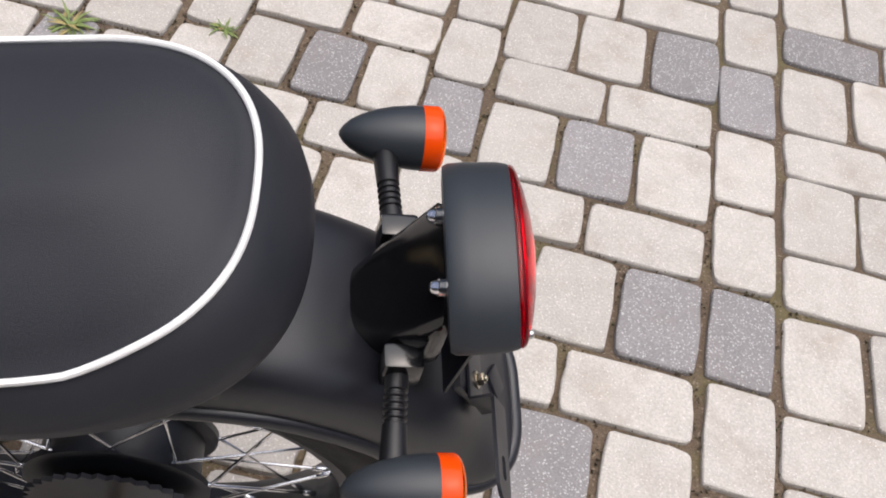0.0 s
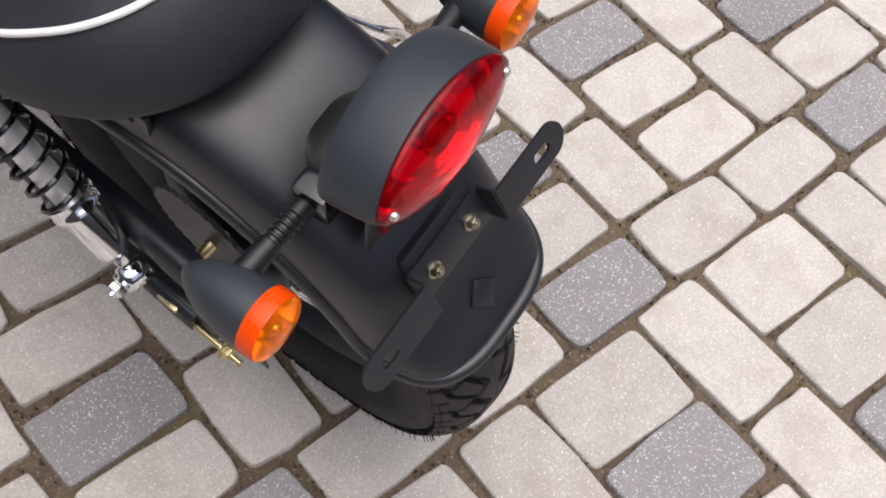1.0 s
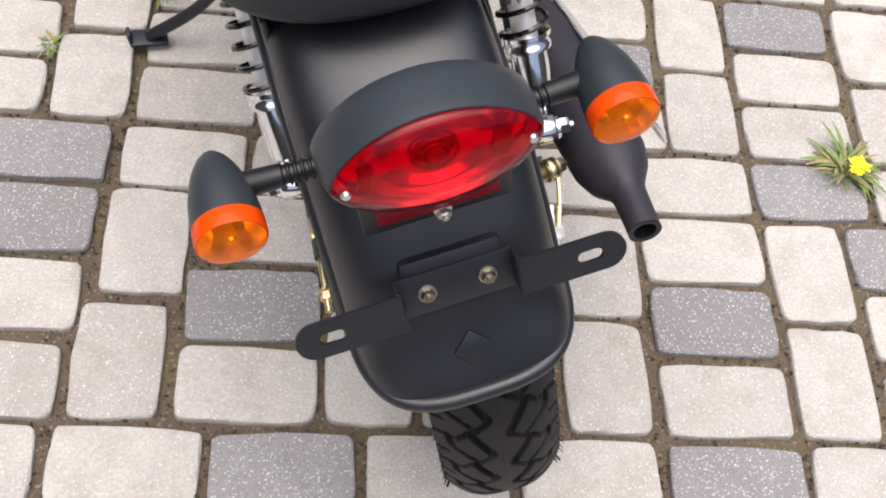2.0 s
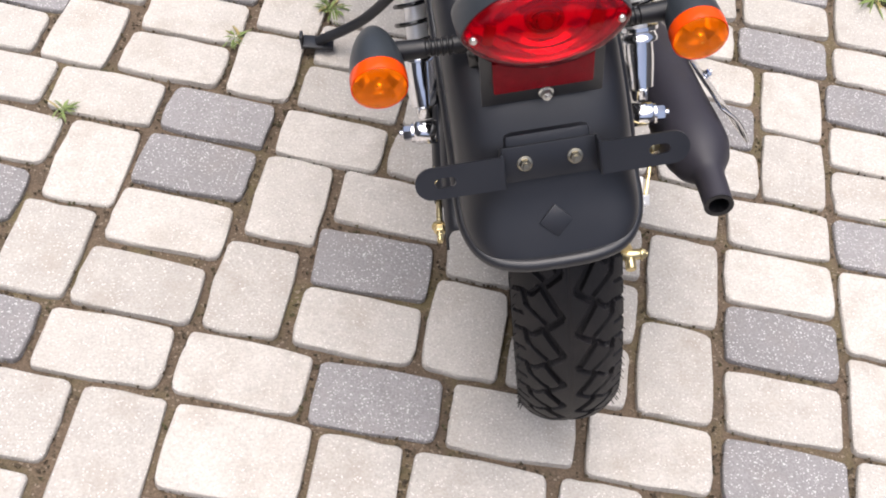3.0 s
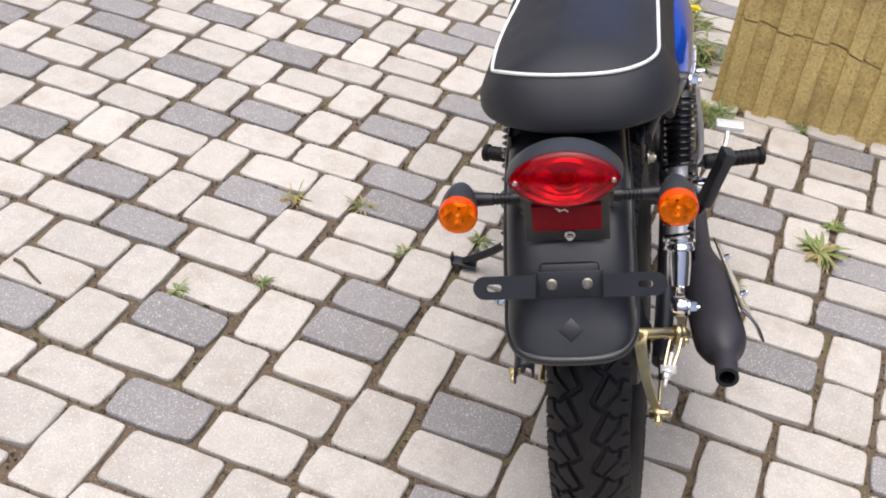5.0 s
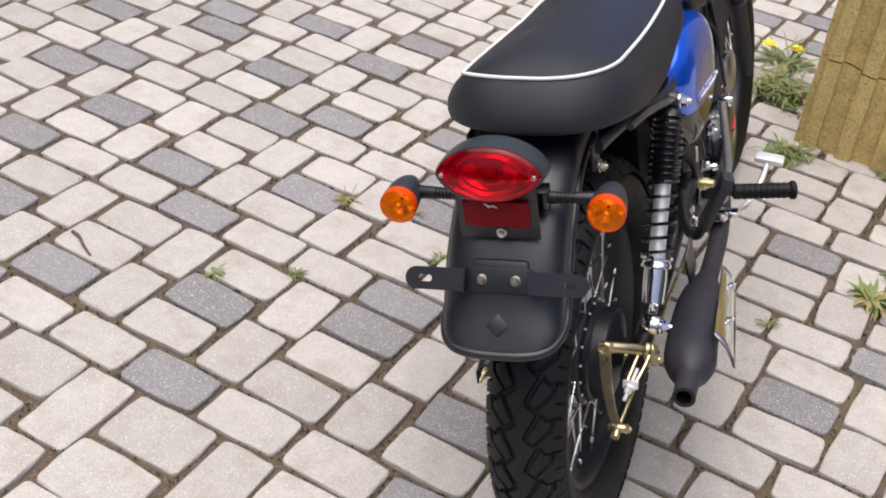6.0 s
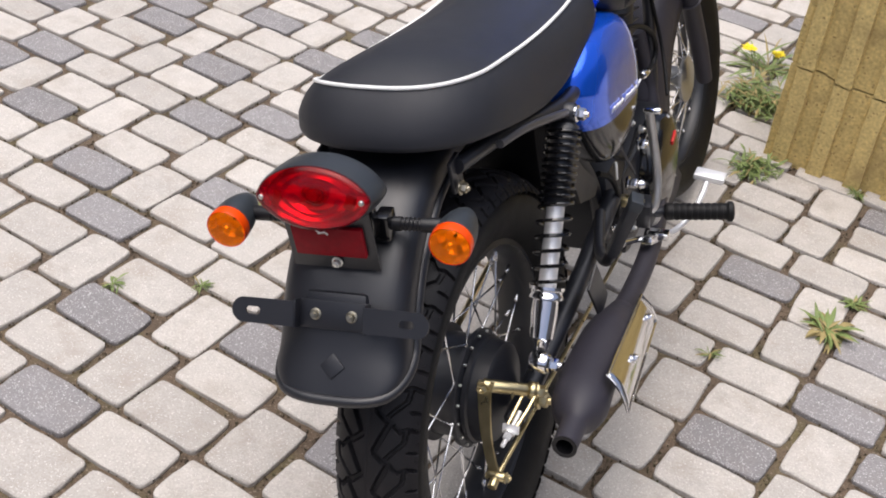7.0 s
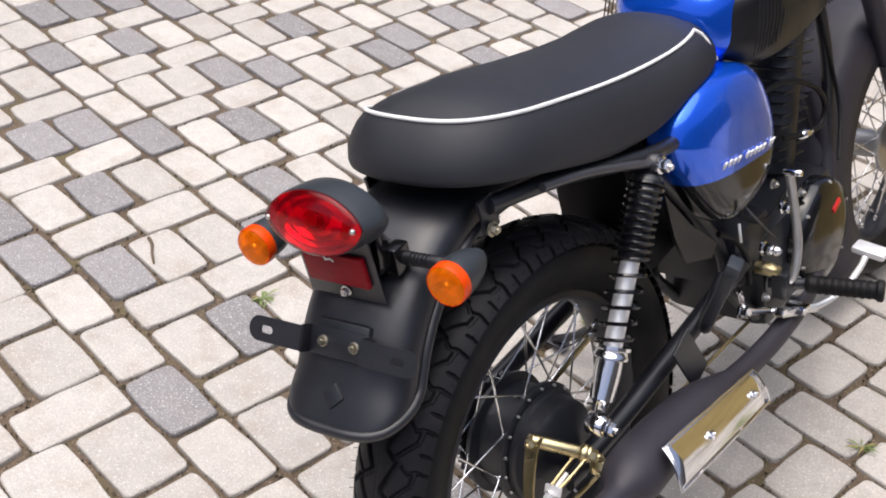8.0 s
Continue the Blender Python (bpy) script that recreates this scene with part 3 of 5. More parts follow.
COVER = [(0.305, 0.722), (0.332, 0.764), (0.400, 0.784), (0.500, 0.782), (0.560, 0.760), (0.602, 0.700), (0.618, 0.640), (0.612, 0.582), (0.572, 0.540), (0.500, 0.520), (0.440, 0.533), (0.385, 0.585), (0.328, 0.662)]


def side_cover(s):
    whole = B()
    puff(whole, COVER, s, 0.108, 0.154, 9, 0.80)
    skin_tree = BVHTree.FromBMesh(whole)
    halves = []
    for up in (True, False):
        bm = whole.copy()
        bmesh.ops.bisect_plane(bm, geom=bm.verts[:] + bm.edges[:] + bm.faces[:], plane_co=(0, 0.40, 0.637), plane_no=(0, 0.10, 1), clear_inner=up, clear_outer=not up)
        halves.append(bm)
    whole.free()
    c = part("side_cover", halves[0], BLUE, bike, "glossy metallic blue side cover with white lettering above a black lower panel")
    part("lower_panel", halves[1], BLACK_GLOSS, c, "gloss black lower panel")
    # lettering as plain bars
    for k in range(13):
        if k in (4, 10):
            continue
        y = 0.404 + 0.0138 * k
        bm = B()
        hit = skin_tree.ray_cast(V(s * 0.4, y, 0.655 - 0.0022 * k), V(-s, 0, 0))[0]
        box(bm, (0.0030, 0.0085, 0.0175 + 0.0025 * (k % 2)), Matrix.Translation(hit) @ pose(0, 0, 0, 8, s * 25, 0), 0.0007)
        part("lettering_bar", bm, WHITE_PRINT, c)


both(side_cover)

# fuel tank
bm = B()
rings = []
for y, hw, z0, z1 in ((0.490, 0.045, 0.79, 0.855), (0.496, 0.075, 0.775, 0.880), (0.520, 0.100, 0.765, 0.905), (0.58, 0.122, 0.755, 0.932), (0.68, 0.135, 0.752, 0.955), (0.80, 0.138, 0.755, 0.968),
                      (0.92, 0.130, 0.765, 0.970), (1.00, 0.105, 0.785, 0.955), (1.04, 0.07, 0.81, 0.93), (1.05, 0.03, 0.84, 0.90)):
    rings.append(rr_ring(y, hw, z0, z1, 40, 0.62))
skin(bm, rings, cap0=True, cap1=True)
tank = part("fuel_tank", bm, BLUE, bike, "glossy blue fuel tank with black knee pads", smooth=60)


def knee_pad(s):
    bm = B()
    prof = [(0.512, 0.790), (0.518, 0.858), (0.56, 0.885), (0.68, 0.897), (0.80, 0.892), (0.90, 0.855), (0.89, 0.800), (0.76, 0.758), (0.60, 0.752)]
    puff(bm, prof, s, 0.106, 0.143, 4)
    for v in bm.verts:
        v.co.x *= 1 - 0.30 * max(0.0, (0.62 - v.co.y) / 0.11) ** 2
    pad = part("knee_pad", bm, BLACK_MATT, tank, "ribbed black rubber knee pad")
    for k in range(24):
        bm = B()
        y = 0.545 + 0.0125 * k
        sweep(bm, [(s * 0.1395, y - 0.012, 0.785), (s * 0.1425, y, 0.825), (s * 0.1395, y + 0.012, 0.868)], 0.0012, 6)
        part("pad_rib", bm, BLACK_MATT, pad)


both(knee_pad)


# wheels
def tyre_r(x, R, hw):
    return R - 0.46 * hw * min(1.0, abs(x) / hw) ** 2.9


def wheel(name, label, cx, cy, R, hw, rim, spokes, blocks, m=Matrix.Identity(4), bright=False):
    ax = m @ Matrix.Translation((cx, cy, R))

    def ring_mesh(profile, seg):
        bm = B()
        rings = [[V(x, r * math.cos(2 * math.pi * k / seg), r * math.sin(2 * math.pi * k / seg)) for x, r in profile] for k in range(seg)]
        vs = [[bm.verts.new(p) for p in q] for q in rings]
        n = len(profile)
        for k in range(seg):
            a, b = vs[k], vs[(k + 1) % seg]
            for j in range(n):
                bm.faces.new((a[j], a[(j + 1) % n], b[(j + 1) % n], b[j]))
        return bm

    prof = [(-0.5 * hw, rim + 0.008), (-0.72 * hw, rim + 0.02), (-0.90 * hw, rim + 0.048)]
    prof += [(x * hw, tyre_r(x * hw, R, hw) - 0.010) for x in np.linspace(-0.99, 0.99, 17)]
    prof += [(0.90 * hw, rim + 0.048), (0.72 * hw, rim + 0.02), (0.5 * hw, rim + 0.008)]
    tyre = part(name, ring_mesh(prof, 72), RUBBER, bike, label, ax, smooth=60)
    rp = [(-0.55 * hw, rim + 0.012), (-0.6 * hw, rim + 0.002), (-0.5 * hw, rim - 0.004), (-0.2 * hw, rim - 0.010), (0.2 * hw, rim - 0.010), (0.5 * hw, rim - 0.004), (0.6 * hw, rim + 0.002), (0.55 * hw, rim + 0.012)]
    rimo = part("rim", ring_mesh(rp, 64), BLACK_SATIN, tyre, "spoked rim", ax)
    # hub
    bm = B()
    hub, face = (0.096, 0.022) if blocks else (0.055, 0.05)
    core = 0.083 if blocks else 0.03
    lathe(bm, (-0.05, 0, 0), (face, 0, 0), [(0, hub - 0.006), (0.003, hub), (0.010, hub), (0.014, core), (face + 0.036, core), (face + 0.040, hub), (face + 0.047, hub), (face + 0.05, hub - 0.006)], 44)
    part("hub", bm, ALLOY if bright else BLACK_SATIN, tyre, m=ax)
    sp = None
    for k in range(spokes):
        side = 1 if k % 2 else -1
        lean = 1 if (k // 2) % 2 else -1
        a = 2 * math.pi * k / spokes
        b = a + lean * radians(34)
        if k < 4:
            bm = B()
            a0, b0 = 0.0, lean * radians(34)
            p0 = V(face - 0.006 if side > 0 else -0.044, (hub - 0.004) * math.cos(b0), (hub - 0.004) * math.sin(b0))
            p1 = V(side * 0.008, (rim - 0.009), 0.0)
            rod(bm, p0, p1, 0.0019, 0.0019, 6)
            rod(bm, p1 + (p0 - p1).normalized() * 0.018, p1, 0.0034, 0.0034, 6)
            o = part("spoke", bm, CHROME, rimo)
            wheel.mesh[(name, k)] = o.data
        else:
            o = new("spoke", wheel.mesh[(name, k % 4)])
            o.parent = rimo
        o.matrix_local = ax @ Matrix.Rotation(a, 4, "X")
    if blocks:
        # moulded tread: one pitch of grooves, repeated round the tyre
        across, fine = 112, 44
        grooves = []
        for sd, ph in ((-1, 0.0), (1, 0.42)):
            for w, dp, pts in ((0.0031, 0.0075, ((0.47, 0.0), (0.15, 0.70), (0.16, 0.78), (0.36, 0.95), (0.50, 1.02))),
                               (0.0019, 0.006, ((0.50, 1.02), (0.66, 1.20), (0.82, 1.14), (1.06, 1.22))),
                               (0.0019, 0.0055, ((0.79, 0.14), (0.75, 0.48), (0.50, 0.76), (0.36, 0.93))),
                               (0.0015, 0.005, ((0.84, 0.72), (1.06, 0.76)))):
                grooves.append((w, dp, [(sd * x * hw, (u + ph) * 2 * math.pi * R / blocks) for x, u in pts]))
        pitch = 2 * math.pi * R / blocks
        gx = np.linspace(-1.0, 1.0, across + 1) * hw
        gu = np.arange(fine) * pitch / fine
        X, U = np.meshgrid(gx, gu, indexing="ij")
        deep = np.zeros_like(X)
        for w, dp, pts in grooves:
            for (x0, u0), (x1, u1) in zip(pts, pts[1:]):
                for shift in (-2, -1, 0, 1):
                    dx, du = x1 - x0, u1 - u0
                    s_ = np.clip(((X - x0) * dx + (U - u0 - shift * pitch) * du) / (dx * dx + du * du), 0, 1)
                    d_ = np.hypot(X - x0 - s_ * dx, U - u0 - shift * pitch - s_ * du)
                    deep = np.maximum(deep, dp * np.clip((w + 0.0013 - d_) / 0.0013, 0, 1))
        deep = np.maximum(deep, 0.0006 * (np.abs(X) < 0.0012))
        base = np.array([tyre_r(x, R, hw) for x in gx])
        verts, faces = [], []
        total = blocks * fine
        for k in range(total):
            ph = 2 * math.pi * k / total
            for i in range(across + 1):
                r = base[i] + 0.0015 - deep[i, k % fine]
                verts.append((gx[i] * (1 - 0.6 * deep[i, k % fine] * abs(gx[i]) / hw / hw), r * math.cos(ph), r * math.sin(ph)))
        n = across + 1
        for k in range(total):
            k2 = (k + 1) % total
            for i in range(across):
                faces.append((k * n + i, k * n + i + 1, k2 * n + i + 1, k2 * n + i))
        me = bpy.data.meshes.new("tread")
        me.from_pydata(verts, [], faces)
        me.materials.append(TREAD)
        o = new("tread", me)
        o.parent = tyre
        o.matrix_local = ax
        # moulding hairs on the shoulders
        bm = B()
        hr = random.Random(8)
        for k in range(blocks * 3):
            a = 2 * math.pi * (k + hr.uniform(-0.3, 0.3)) / (blocks * 3)
            for sd in (1, -1):
                x = sd * hw * hr.uniform(0.9, 0.97)
                r = tyre_r(x, R, hw)
                p = V(x, r * math.cos(a), r * math.sin(a))
                rod(bm, p, p + V(sd * 0.004, 0.007 * math.cos(a), 0.007 * math.sin(a)), 0.0006, 0.0004, 4)
        hair = part("rubber_hairs", bm, RUBBER, tyre, m=ax)
        hair["kind"] = "stuff"
    return tyre, ax


wheel.mesh = {}
WX, WY, WR = 0.020, 0.015, 0.345
rear, AX = wheel("rear_wheel", "spoked rear wheel with wide black block-tread tyre", WX, WY, WR, 0.063, 0.230, 36, 37)
bm = B()
lathe(bm, (0.022, 0, 0), (0.10, 0, 0), [(0, 0.080), (0.002, 0.0865), (0.010, 0.0865), (0.013, 0.082), (0.036, 0.079), (0.041, 0.072), (0.047, 0.040), (0.056, 0.024)], 44)
drum = part("brake_drum", bm, BLACK_SATIN, rear, "satin black brake drum", AX)
for k in range(18):
    bm = B()
    a = 2 * math.pi * k / 18
    rod(bm, (0.021, 0.0915 * math.cos(a), 0.0915 * math.sin(a)), (0.0255, 0.0915 * math.cos(a), 0.0915 * math.sin(a)), 0.0024, seg=8)
    part("spoke_head", bm, STEEL, rear, m=AX)
bm = B()
seg = 72
pr = [V(-0.066, (0.084 + (0.006 if k % 2 else -0.001)) * math.cos(2 * math.pi * k / seg), (0.084 + (0.006 if k % 2 else -0.001)) * math.sin(2 * math.pi * k / seg)) for k in range(seg)]
skin(bm, [[p * 0.6 + V(-0.0264, 0, 0) for p in pr], pr, [p + V(-0.005, 0, 0) for p in pr], [p * 0.6 + V(-0.0314, 0, 0) for p in pr]], cap0=True, cap1=True)
part("sprocket", bm, GREY_TUBE, rear, "dark steel rear sprocket", AX)
bm = B()
rod(bm, (-0.135, 0, 0), (0.135, 0, 0), 0.008)
axle = part("axle", bm, GOLD_ZINC, rear, "yellow zinc axle", AX)
for s in (1, -1):
    bm = B()
    hexnut(bm, (s * 0.120, 0, 0), (s * 0.142, 0, 0), 0.012)
    part("axle_nut", bm, GOLD_ZINC, rear, m=AX)

# front wheel, turned a little, with fork
FW = Matrix.Translation((0.0, 1.29, 0.60)) @ pose(0, 0, 0, 0, -3, -2) @ Matrix.Translation((0.0, -1.29, -0.60))
front, FX = wheel("front_wheel", "spoked front wheel with black tyre", 0.0, 1.29, 0.305, 0.056, 0.205, 36, 0, FW, True)
for s in (1, -1):
    bm = B()
    sweep(bm, [(s * 0.085, 1.305, 0.30), (s * 0.085, 1.27, 0.40), (s * 0.085, 1.22, 0.52), (s * 0.085, 1.215, 0.53)], 0.02, 16, radii=[0.018, 0.021, 0.021, 0.026])
    part("fork_slider", bm, BLACK_MUFFLER, bike, "black fork leg", FW)
    bm = B()
    n = 13
    pts = [V(s * 0.085, 1.215 - 0.0155 * k * 0.42, 0.53 + 0.0155 * k) for k in range(n * 2)]
    sweep(bm, pts, 0.021, 16)
    part("fork_tube", bm, BLACK_MUFFLER, bike, "black fork tube", FW)
bm = B()
rings = []
for k in range(20):
    a = radians(62 + 160 * k / 19)
    c, s_ = math.cos(a), math.sin(a)
    rings.append([V(0.076 * math.copysign(abs(math.sin(q)) ** 0.6, q), 1.29 + (0.350 - 0.11 * (1 - math.cos(q)) ** 1.4) * c, 0.305 + (0.350 - 0.11 * (1 - math.cos(q)) ** 1.4) * s_) for q in np.linspace(-1.57, 1.57, 15)])
skin(bm, rings, closed=False)
ff = part("front_fender", bm, BLACK_MUFFLER, bike, "satin black front mudguard", FW)
ff.modifiers.new("thickness", "SOLIDIFY").thickness = 0.003


# rear shock absorbers
def shock(s):
    sx_ = 0.010 if s < 0 else -0.010
    top, bot = V(s * 0.146 + sx_, 0.222, 0.737), V(s * 0.154 + sx_ * (1.8 if s < 0 else 1), 0.021, 0.413)
    d = bot - top
    L = d.length
    u = d.normalized()
    bm = B()
    lathe(bm, top + u * 0.012, bot, [(0, 0.012), (0.006, 0.021), (0.014, 0.0245), (0.018, 0.0245), (0.020, 0.020), (0.125, 0.020), (0.128, 0.017), (0.130, 0.0145)], 24)
    sh = part("shock_absorber", bm, BLACK_SATIN, bike, "black coil-over shock with chrome body")
    bm = B()
    lathe(bm, top + u * 0.128, bot, [(0, 0.0140), (0.136, 0.0140)], 24)
    # pale half-metal colour in place of the sky mirrored in the chrome
    part("damper_rod", bm, BRIGHT, sh, "chrome damper tube, its sky reflection put in as pale metal")
    bm = B()
    lathe(bm, top + u * 0.264, bot, [(0, 0.014), (0.001, 0.0275), (0.006, 0.0275), (0.008, 0.024), (0.013, 0.024), (0.015, 0.026), (0.02, 0.026), (0.022, 0.0195),
                                    (0.040, 0.0205), (0.080, 0.0185), (0.085, 0.012), (0.098, 0.010)], 28)
    part("lower_body", bm, CHROME, sh, "chrome lower body")
    bm = B()
    pts = []
    m = along(top, bot)
    turns = [(0.026, 0.0), (0.135, 10.0), (0.266, 15.6)]
    for k in range(15 * 14 + 1):
        t = 15.6 * k / (15 * 14)
        dist = np.interp(t, [q[1] for q in turns], [q[0] for q in turns])
        pts.append(m @ V(0.0255 * math.cos(2 * math.pi * t), 0.0255 * math.sin(2 * math.pi * t), float(dist)))
    sweep(bm, pts, 0.0031, 6)
    part("coil_spring", bm, BLACK_GLOSS, sh, "black coil spring")
    for e, nm in ((top, "upper_eye"), (bot, "lower_eye")):
        bm = B()
        lathe(bm, e + V(-s * 0.014, 0, 0), e + V(s * 0.016, 0, 0), [(0, 0.013), (0.003, 0.016), (0.027, 0.016), (0.03, 0.013)], 20)
        part(nm, bm, CHROME if nm == "lower_eye" else BLACK_SATIN, sh)
        bm = B()
        hexnut(bm, e + V(s * 0.016, 0, 0), e + V(s * 0.036, 0, 0), 0.0098)
        part("dome_nut", bm, CHROME, sh, "chrome dome nut")


both(shock)


# swingarm, chain guard, brake linkage
def swing(s):
    bm = B()
    sweep(bm, smooth_path([(s * 0.118, -0.035, 0.338), (s * 0.118, 0.10, 0.350), (s * 0.115, 0.30, 0.378), (s * 0.105, 0.54, 0.410)]), 0.017, 12)
    sw = part("swingarm", bm, BLACK_SATIN, bike, "black tubular swingarm")
    bm = B()
    box(bm, (0.008, 0.075, 0.046), pose(s * 0.118, -0.02, 0.338), 0.003)
    part("axle_plate", bm, BLACK_SATIN, sw)
    if s > 0:
        return
    bm = B()
    rod(bm, (s * 0.128, -0.105, 0.338), (s * 0.128, 0.0, 0.338), 0.0042)
    hexnut(bm, (s * 0.128, -0.078, 0.338), (s * 0.128, -0.094, 0.338), 0.008)
    box(bm, (0.012, 0.03, 0.03), pose(s * 0.128, 0.0, 0.338), 0.003)
    part("chain_adjuster", bm, GOLD_ZINC, sw, "yellow zinc chain adjuster")


both(swing)
bm = B()
pts = smooth_path([(-0.098, -0.14, 0.392), (-0.098, -0.05, 0.440), (-0.098, 0.05, 0.452), (-0.098, 0.25, 0.455), (-0.098, 0.50, 0.450)])
skin(bm, [[p + V(-0.020, 0, -0.028), p + V(-0.020, 0, -0.004), p + V(-0.012, 0, 0.008), p + V(0.0, 0, 0.011), p + V(0.012, 0, 0.006), p + V(0.014, 0, -0.01)] for p in pts], closed=False)
cg = part("chain_guard", bm, BLACK_SATIN, bike, "satin black chain guard")
cg.modifiers.new("thickness", "SOLIDIFY").thickness = 0.003
bm = B()
for z0, z1 in ((0.436, 0.435), (0.240, 0.330)):
    sweep(bm, [(-0.098, 0.01, z0), (-0.098, 0.25, (z0 + z1) / 2), (-0.098, 0.52, z1)], 0.006, 6)
part("chain", bm, GOLD_ZINC, bike, "drive chain")
bm = B()
arm = smooth_path([(0.083, -0.046, 0.410), (0.085, -0.062, 0.394), (0.094, -0.088, 0.352), (0.106, -0.107, 0.316), (0.115, -0.115, 0.296)])
wide = [blend(k, [0, 6, 20, 32], [0.013, 0.0105, 0.0075, 0.0075]) for k in range(len(arm))]
skin(bm, [[p + V(-w, -0.002, 0), p + V(w, -0.002, 0), p + V(w, 0.003, 0.002), p + V(-w, 0.003, 0.002)] for p, w in zip(arm, wide)], cap0=True, cap1=True)
brake_arm = part("brake_arm", bm, GOLD_ZINC, bike, "yellow zinc rear brake arm")
bm = B()
rod(bm, (0.076, -0.046, 0.405), (0.140, -0.016, 0.386), 0.0105, 0.0095, 18)
part("axle_sleeve", bm, GOLD_ZINC, brake_arm, "yellow zinc axle sleeve")
bm = B()
rod(bm, (0.138, -0.017, 0.387), (0.148, -0.012, 0.384), 0.0135, seg=18)
hexnut(bm, (0.148, -0.012, 0.384), (0.164, -0.005, 0.379), 0.0095)
part("axle_nut", bm, GOLD_ZINC, brake_arm)
for sd in (1, -1):
    bm = B()
    sweep(bm, smooth_path([(0.143 + 0.009 * sd, -0.014, 0.386), (0.138 + 0.009 * sd, -0.045, 0.374), (0.131 + 0.007 * sd, -0.078, 0.360)]), 0.0026, 6)
    part("adjuster_cheek", bm, GOLD_ZINC, brake_arm)
bm = B()
box(bm, (0.026, 0.006, 0.014), pose(0.131, -0.079, 0.359, -25), 0.0015)
rod(bm, (0.136, -0.050, 0.371), (0.126, -0.106, 0.345), 0.0036, seg=10)
hexnut(bm, (0.1305, -0.083, 0.357), (0.1275, -0.098, 0.349), 0.0068)
part("adjuster_bolt", bm, BRIGHT, brake_arm, "bright zinc adjuster bolt")
bm = B()
hexnut(bm, (0.080, -0.050, 0.405), (0.077, -0.062, 0.404), 0.0085)
part("cam_nut", bm, GOLD_ZINC, brake_arm)
bm = B()
rod(bm, (0.101, -0.116, 0.294), (0.131, -0.116, 0.294), 0.0075)
rod(bm, (0.116, -0.136, 0.288), (0.116, -0.112, 0.293), 0.0072)
hexnut(bm, (0.131, -0.116, 0.294), (0.140, -0.116, 0.294), 0.0065)
part("brake_rod_end", bm, GOLD_ZINC, brake_arm)
bm = B()
rod(bm, (0.116, -0.128, 0.290), (0.122, 0.52, 0.30), 0.0035)
part("brake_rod", bm, GOLD_ZINC, brake_arm, "long yellow zinc brake rod")

# exhaust
bm = B()
path = smooth_path([(0.226, -0.109, 0.374), (0.2225, -0.058, 0.371), (0.217, -0.020, 0.367), (0.203, 0.08, 0.354), (0.191, 0.20, 0.331), (0.184, 0.28, 0.314), (0.18, 0.33, 0.304)], 6)
rad = [blend(p.y, [-0.11, -0.060, -0.052, -0.030, -0.005, 0.03, 0.20, 0.25, 0.30, 0.34], [0.0185, 0.0195, 0.022, 0.037, 0.0445, 0.0445, 0.0425, 0.038, 0.028, 0.021]) for p in path]
sweep(bm, path, 0, 28, radii=rad, open_end=True)
muf = part("muffler", bm, BLACK_MUFFLER, bike, "matt black muffler with chrome heat shield")
bm = B()
lathe(bm, (0.226, -0.1105, 0.374), (0.2245, -0.03, 0.369), [(0, 0.0190), (0.0005, 0.0130), (0.05, 0.0120)], 24, cap=False)
part("tail_pipe_bore", bm, BLACK_MATT, muf)
bm = B()
sweep(bm, smooth_path([(0.181, 0.32, 0.306), (0.174, 0.42, 0.286), (0.163, 0.56, 0.272), (0.14, 0.72, 0.270), (0.09, 0.90, 0.30), (0.05, 0.99, 0.42), (0.03, 0.97, 0.56)]), 0.0195, 16)
part("exhaust_pipe", bm, BLACK_MUFFLER, muf, "black exhaust pipe")
bm = B()
upper0, upper1 = V(0.250, 0.024, 0.408), V(0.203, 0.376, 0.312)
lower0, lower1 = V(0.286, 0.009, 0.356), V(0.225, 0.390, 0.247)
sx = (upper1 - upper0).cross(lower0 - upper0).normalized()
sx *= math.copysign(1, sx.x)
rings = []
for k in range(15):
    f = k / 14
    a, c = upper0.lerp(upper1, f), lower0.lerp(lower1, f)
    rings.append([a.lerp(c, j / 10) + sx * 0.006 * math.sin(math.pi * j / 10) for j in range(11)])
skin(bm, rings, closed=False)
hs = part("heat_shield", bm, CHROME, muf, "polished chrome heat shield")
hs.modifiers.new("thickness", "SOLIDIFY").thickness = 0.003
bm = B()
for edge_pts in ([r[0] for r in rings], rings[-1], [r[-1] for r in rings], rings[0]):
    sweep(bm, edge_pts, 0.0022, 8)
part("shield_rim", bm, CHROME, hs)
for f in (5, 12):
    bm = B()
    c = rings[f][5]
    hexnut(bm, c, c + sx * 0.010, 0.006)
    part("shield_bolt", bm, CHROME, hs)
bm = B()
box(bm, (0.005, 0.05, 0.11), pose(0.165, 0.25, 0.395, 30), 0.002)
part("muffler_hanger", bm, BLACK_SATIN, muf)

# engine
bm = B()
box(bm, (0.22, 0.30, 0.20), pose(0, 0.76, 0.33, 4), 0.03)
box(bm, (0.20, 0.14, 0.12), pose(0, 0.60, 0.40), 0.03)
engine = part("engine", bm, BLACK_SATIN, bike, "black single-cylinder engine with finned cylinder")
